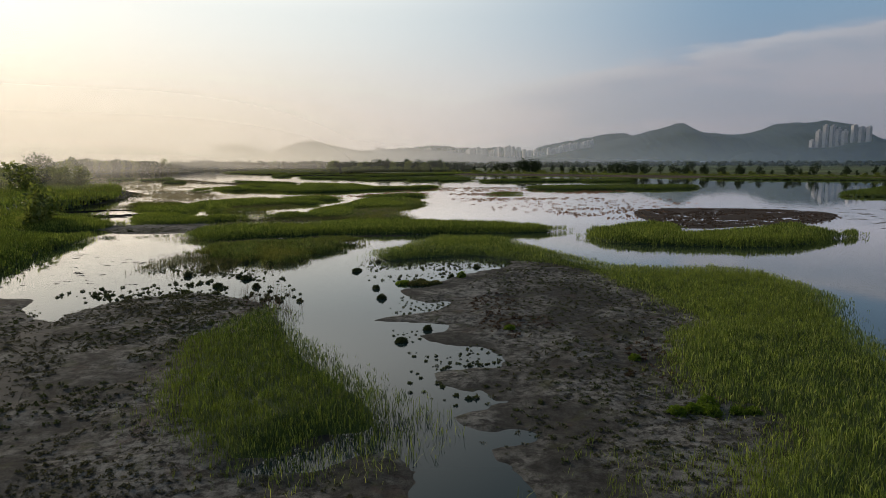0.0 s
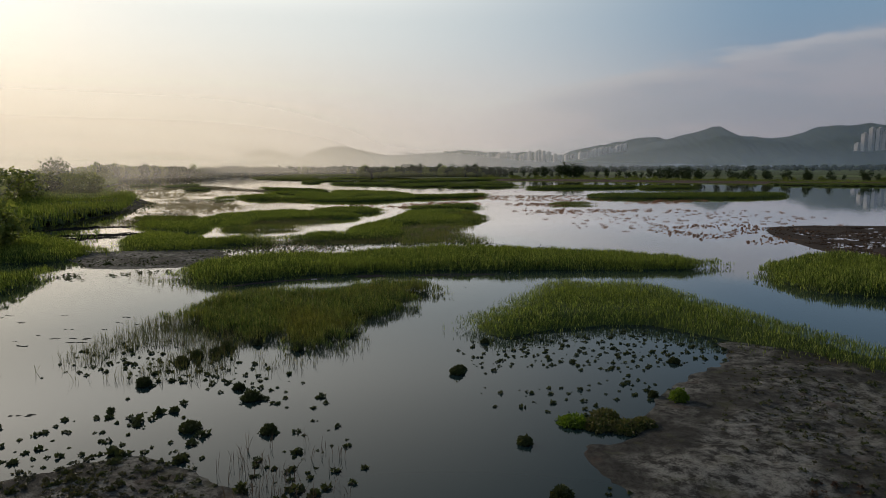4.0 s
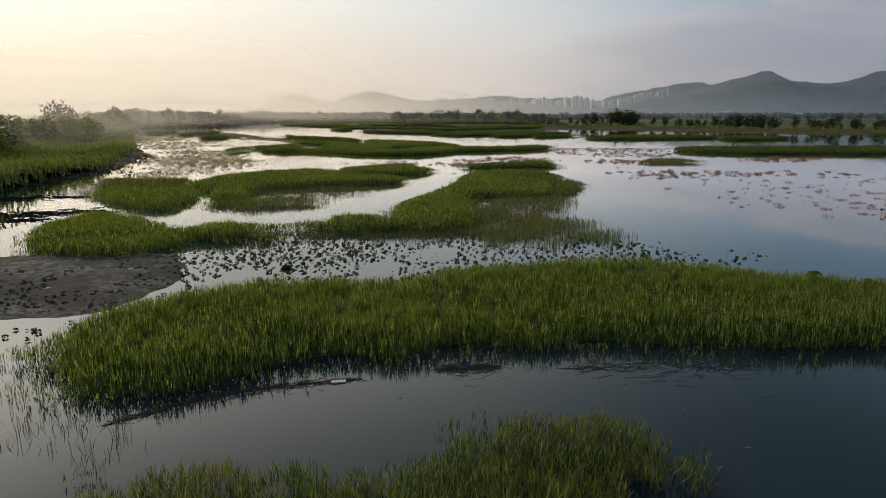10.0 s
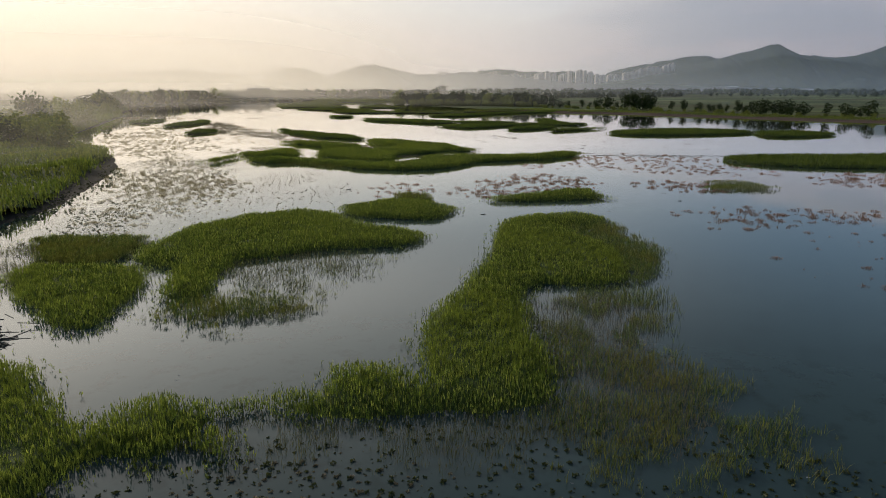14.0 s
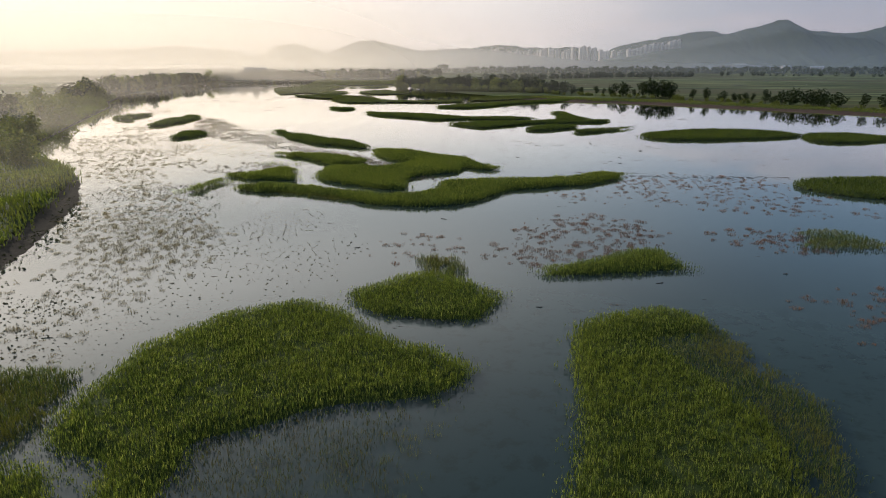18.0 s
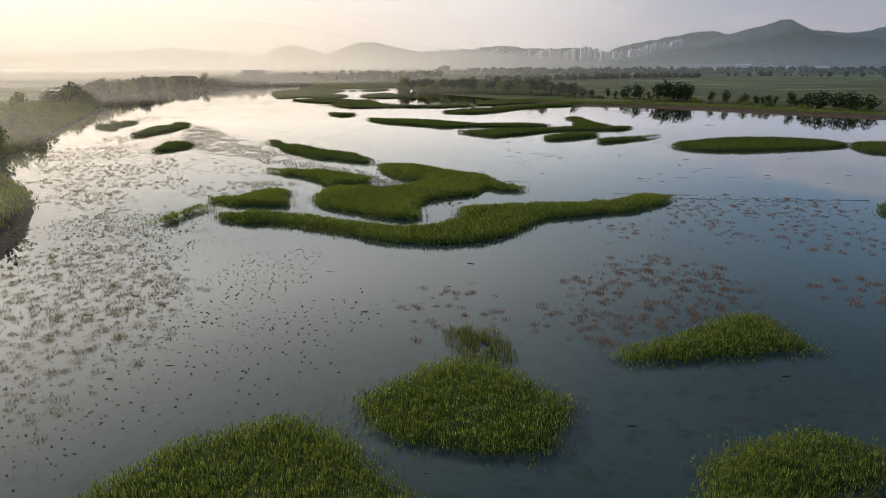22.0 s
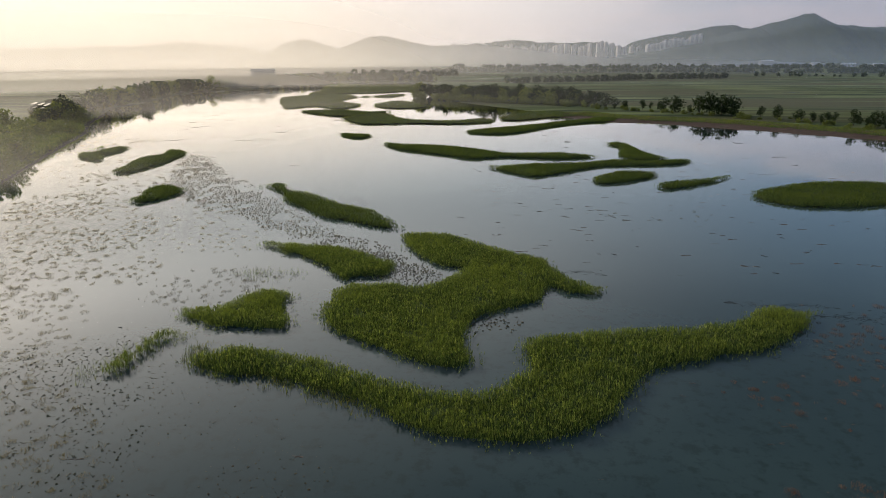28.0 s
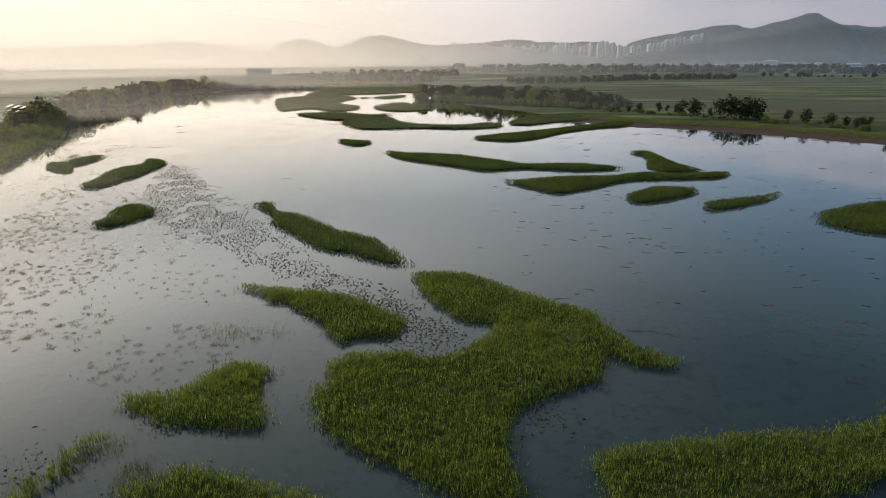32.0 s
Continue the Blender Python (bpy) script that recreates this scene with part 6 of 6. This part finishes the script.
ridge("backdrop_hill", [(-1640, 4090, 20), (-1551, 4118, 63), (-1451, 4154, 118), (-1350, 4188, 137), (-1250, 4219, 112), (-1147, 4248, 75), (-1050, 4270, 30)], 350, 0.0, "pale misty hill")
ridge("backdrop_hill", [(-1300, 4310, 30), (-1209, 4335, 65), (-1062, 4373, 134), (-913, 4406, 161), (-762, 4435, 134), (-570, 4464, 99), (-255, 4493, 115), (-55, 4500, 130), (184, 4496, 114), (461, 4476, 112), (700, 4450, 60)], 350, 0.0, "pale misty range of hills")
ridge("backdrop_hill", [(-3000, 3500, 70), (-2839, 3619, 84), (-2627, 3776, 92), (-2436, 3902, 104), (-2282, 3994, 103), (-2115, 4085, 125), (-1969, 4157, 112), (-1752, 4253, 91), (-1600, 4300, 30)], 300, 0.0, "pale misty range of low hills")
ridge("backdrop_hill", [(1080, 2450, 8), (1150, 2430, 44), (1250, 2400, 56), (1400, 2350, 64), (1540, 2310, 78), (1650, 2240, 80), (1800, 2150, 66), (1950, 2040, 44), (2100, 1950, 14)], 220, 0.0, "low dark wooded spur below the towers")

# ---- towers and houses ----
TOWERS = "apartment towers of the far town"


def tower(x, y, base, wide, deep, high, turn, mat=PALE_WALL):
    """A slab of flats with window strips, a parapet and a lift house."""
    ob = tagged(new("apartment_building"), "pale high-rise apartment tower in morning haze", "building", TOWERS)
    ob.matrix_world = pose(x, y, base, 0, 0, turn)

    def box(name, cx, cy, cz, sx, sy, sz, m, label="", under=None):
        bm = bmesh.new()
        bmesh.ops.create_cube(bm, size=1, matrix=Matrix.Translation((cx, cy, cz)) @ Matrix.Diagonal((sx, sy, sz, 1)))
        return part(name, bm, m, under or ob, label)

    wall = box("wall", 0, 0, (high - base) / 2, wide, deep, high + base, mat)
    box("parapet", 0, 0, high + 0.6, wide + 0.8, deep + 0.8, 1.2, GREY_WALL)
    box("lift_house", wide * 0.12, 0, high + 3.6, wide * 0.3, deep * 0.55, 4.8, mat)
    strips = max(2, round(wide / 8))
    for i in range(strips):
        box("window_strip", (i + 0.5) / strips * wide - wide / 2, -deep / 2, high * 0.5, wide / strips * 0.17, 0.5, high * 0.94, DARK_GLASS, "dark column of windows", wall)


r = random.Random(4)
for i in range(54):
    s = i / 53
    x = -640 + 1010 * s + r.uniform(-9, 9)
    block = 0.5 + 0.5 * math.sin(i * 0.9)
    tower(x, 3480 + r.uniform(-80, 160), 14, r.uniform(12, 24), r.uniform(15, 22), (56 + 16 * block + r.uniform(-10, 10)) * (0.9 if x < -420 else 1.0), r.choice((12, 24, 34)) + r.uniform(-5, 5), PALE_WALL if r.random() < 0.72 else GREY_WALL)
for i in range(13):
    x = 560 + i * 18
    tower(x, 3370 - i * 4, 28 + i * 4.6, r.uniform(11, 16), 20, r.uniform(46, 62) - i * 1.6, r.uniform(14, 34))
for x, y, b, wd, h in ((360, 3490, 18, 17, 82), (385, 3500, 18, 15, 78), (412, 3480, 18, 18, 72), (445, 3490, 20, 16, 60), (470, 3470, 22, 20, 52), (505, 3480, 26, 18, 50), (535, 3470, 28, 18, 46)):
    tower(x, y, b, wd, 20, h, r.uniform(12, 34))
for x, y, b, wd, h in ((1503, 2597, 40, 16, 56), (1522, 2588, 40, 15, 94), (1541, 2574, 40, 14, 114), (1562, 2561, 40, 14, 112), (1580, 2552, 40, 15, 100), (1598, 2540, 40, 16, 92), (1624, 2523, 40, 15, 112), (1645, 2510, 40, 15, 104), (1664, 2495, 40, 14, 104)):
    tower(x, y, b, wd * 1.35, 14, h, r.uniform(10, 35))


def shed(x, y, wide, deep, high, turn, mat, roof=ROOF_BLUE, label="pale low building at the foot of hills"):
    ob = tagged(new("house"), label, "building", "low buildings of the plain")
    ob.matrix_world = pose(x, y, 0.5, 0, 0, turn)
    bm = bmesh.new()
    bmesh.ops.create_cube(bm, size=1, matrix=Matrix.Translation((0, 0, high / 2)) @ Matrix.Diagonal((wide, deep, high, 1)))
    wall = part("wall", bm, mat, ob)
    bm = bmesh.new()
    a, b, e = wide / 2 + 0.5, deep / 2 + 0.5, high + min(3.0, deep * 0.2)
    v = [bm.verts.new(p) for p in ((-a, -b, high), (a, -b, high), (a, b, high), (-a, b, high), (-a, 0, e), (a, 0, e))]
    for q in ((0, 1, 5, 4), (2, 3, 4, 5), (0, 4, 3), (1, 2, 5), (0, 3, 2, 1)):
        bm.faces.new([v[i] for i in q])
    part("roof", bm, roof, ob)
    for i in range(3):
        bm = bmesh.new()
        bmesh.ops.create_cube(bm, size=1, matrix=Matrix.Translation(((i - 1) * wide * 0.28, -deep / 2, high * 0.5)) @ Matrix.Diagonal((wide * 0.14, 0.4, high * 0.35, 1)))
        part("window", bm, DARK_GLASS, wall)


shed(-555, 1470, 46, 16, 15, 12, GREY_WALL, GREY_WALL, "grey flat-topped pump house behind the wood")
for x, y, wd, dp, h, t, m in ((640, 2560, 26, 16, 9, 10, PALE_WALL), (700, 2545, 38, 18, 10, 5, PALE_WALL), (742, 2540, 20, 14, 16, -8, PALE_WALL), (790, 2530, 44, 20, 18, 4, GREY_WALL), (845, 2510, 52, 18, 11, -5, PALE_WALL), (880, 2500, 30, 18, 10, -10, PALE_WALL),
                              (930, 2490, 24, 14, 12, 6, PALE_WALL), (1010, 2440, 40, 18, 10, -12, GREY_WALL), (1080, 2400, 30, 16, 9, -15, PALE_WALL), (1130, 2390, 50, 18, 12, -18, PALE_WALL), (1190, 2350, 60, 20, 18, -14, GREY_WALL), (560, 2600, 20, 12, 8, 0, PALE_WALL), (470, 2600, 30, 14, 8, 4, PALE_WALL)):
    shed(x, y, wd, dp, h, t, m)

# ---- sheets that stand in for morning haze ----
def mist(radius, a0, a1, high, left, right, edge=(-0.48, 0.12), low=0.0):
    """A curved sheet standing in for haze over the plain, well beyond the flight."""
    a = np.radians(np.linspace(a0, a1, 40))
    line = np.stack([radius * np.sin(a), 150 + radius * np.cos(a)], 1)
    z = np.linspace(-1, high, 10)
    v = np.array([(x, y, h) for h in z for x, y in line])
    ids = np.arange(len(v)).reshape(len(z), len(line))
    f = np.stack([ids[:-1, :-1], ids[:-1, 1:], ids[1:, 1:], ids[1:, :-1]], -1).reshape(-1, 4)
    put("backdrop_haze", mesh_of("backdrop_haze", v, f, haze_material("mist", left, right, high, edge, low), True), None, "thin sheet standing in for pale morning haze", "mist", kind="structure")


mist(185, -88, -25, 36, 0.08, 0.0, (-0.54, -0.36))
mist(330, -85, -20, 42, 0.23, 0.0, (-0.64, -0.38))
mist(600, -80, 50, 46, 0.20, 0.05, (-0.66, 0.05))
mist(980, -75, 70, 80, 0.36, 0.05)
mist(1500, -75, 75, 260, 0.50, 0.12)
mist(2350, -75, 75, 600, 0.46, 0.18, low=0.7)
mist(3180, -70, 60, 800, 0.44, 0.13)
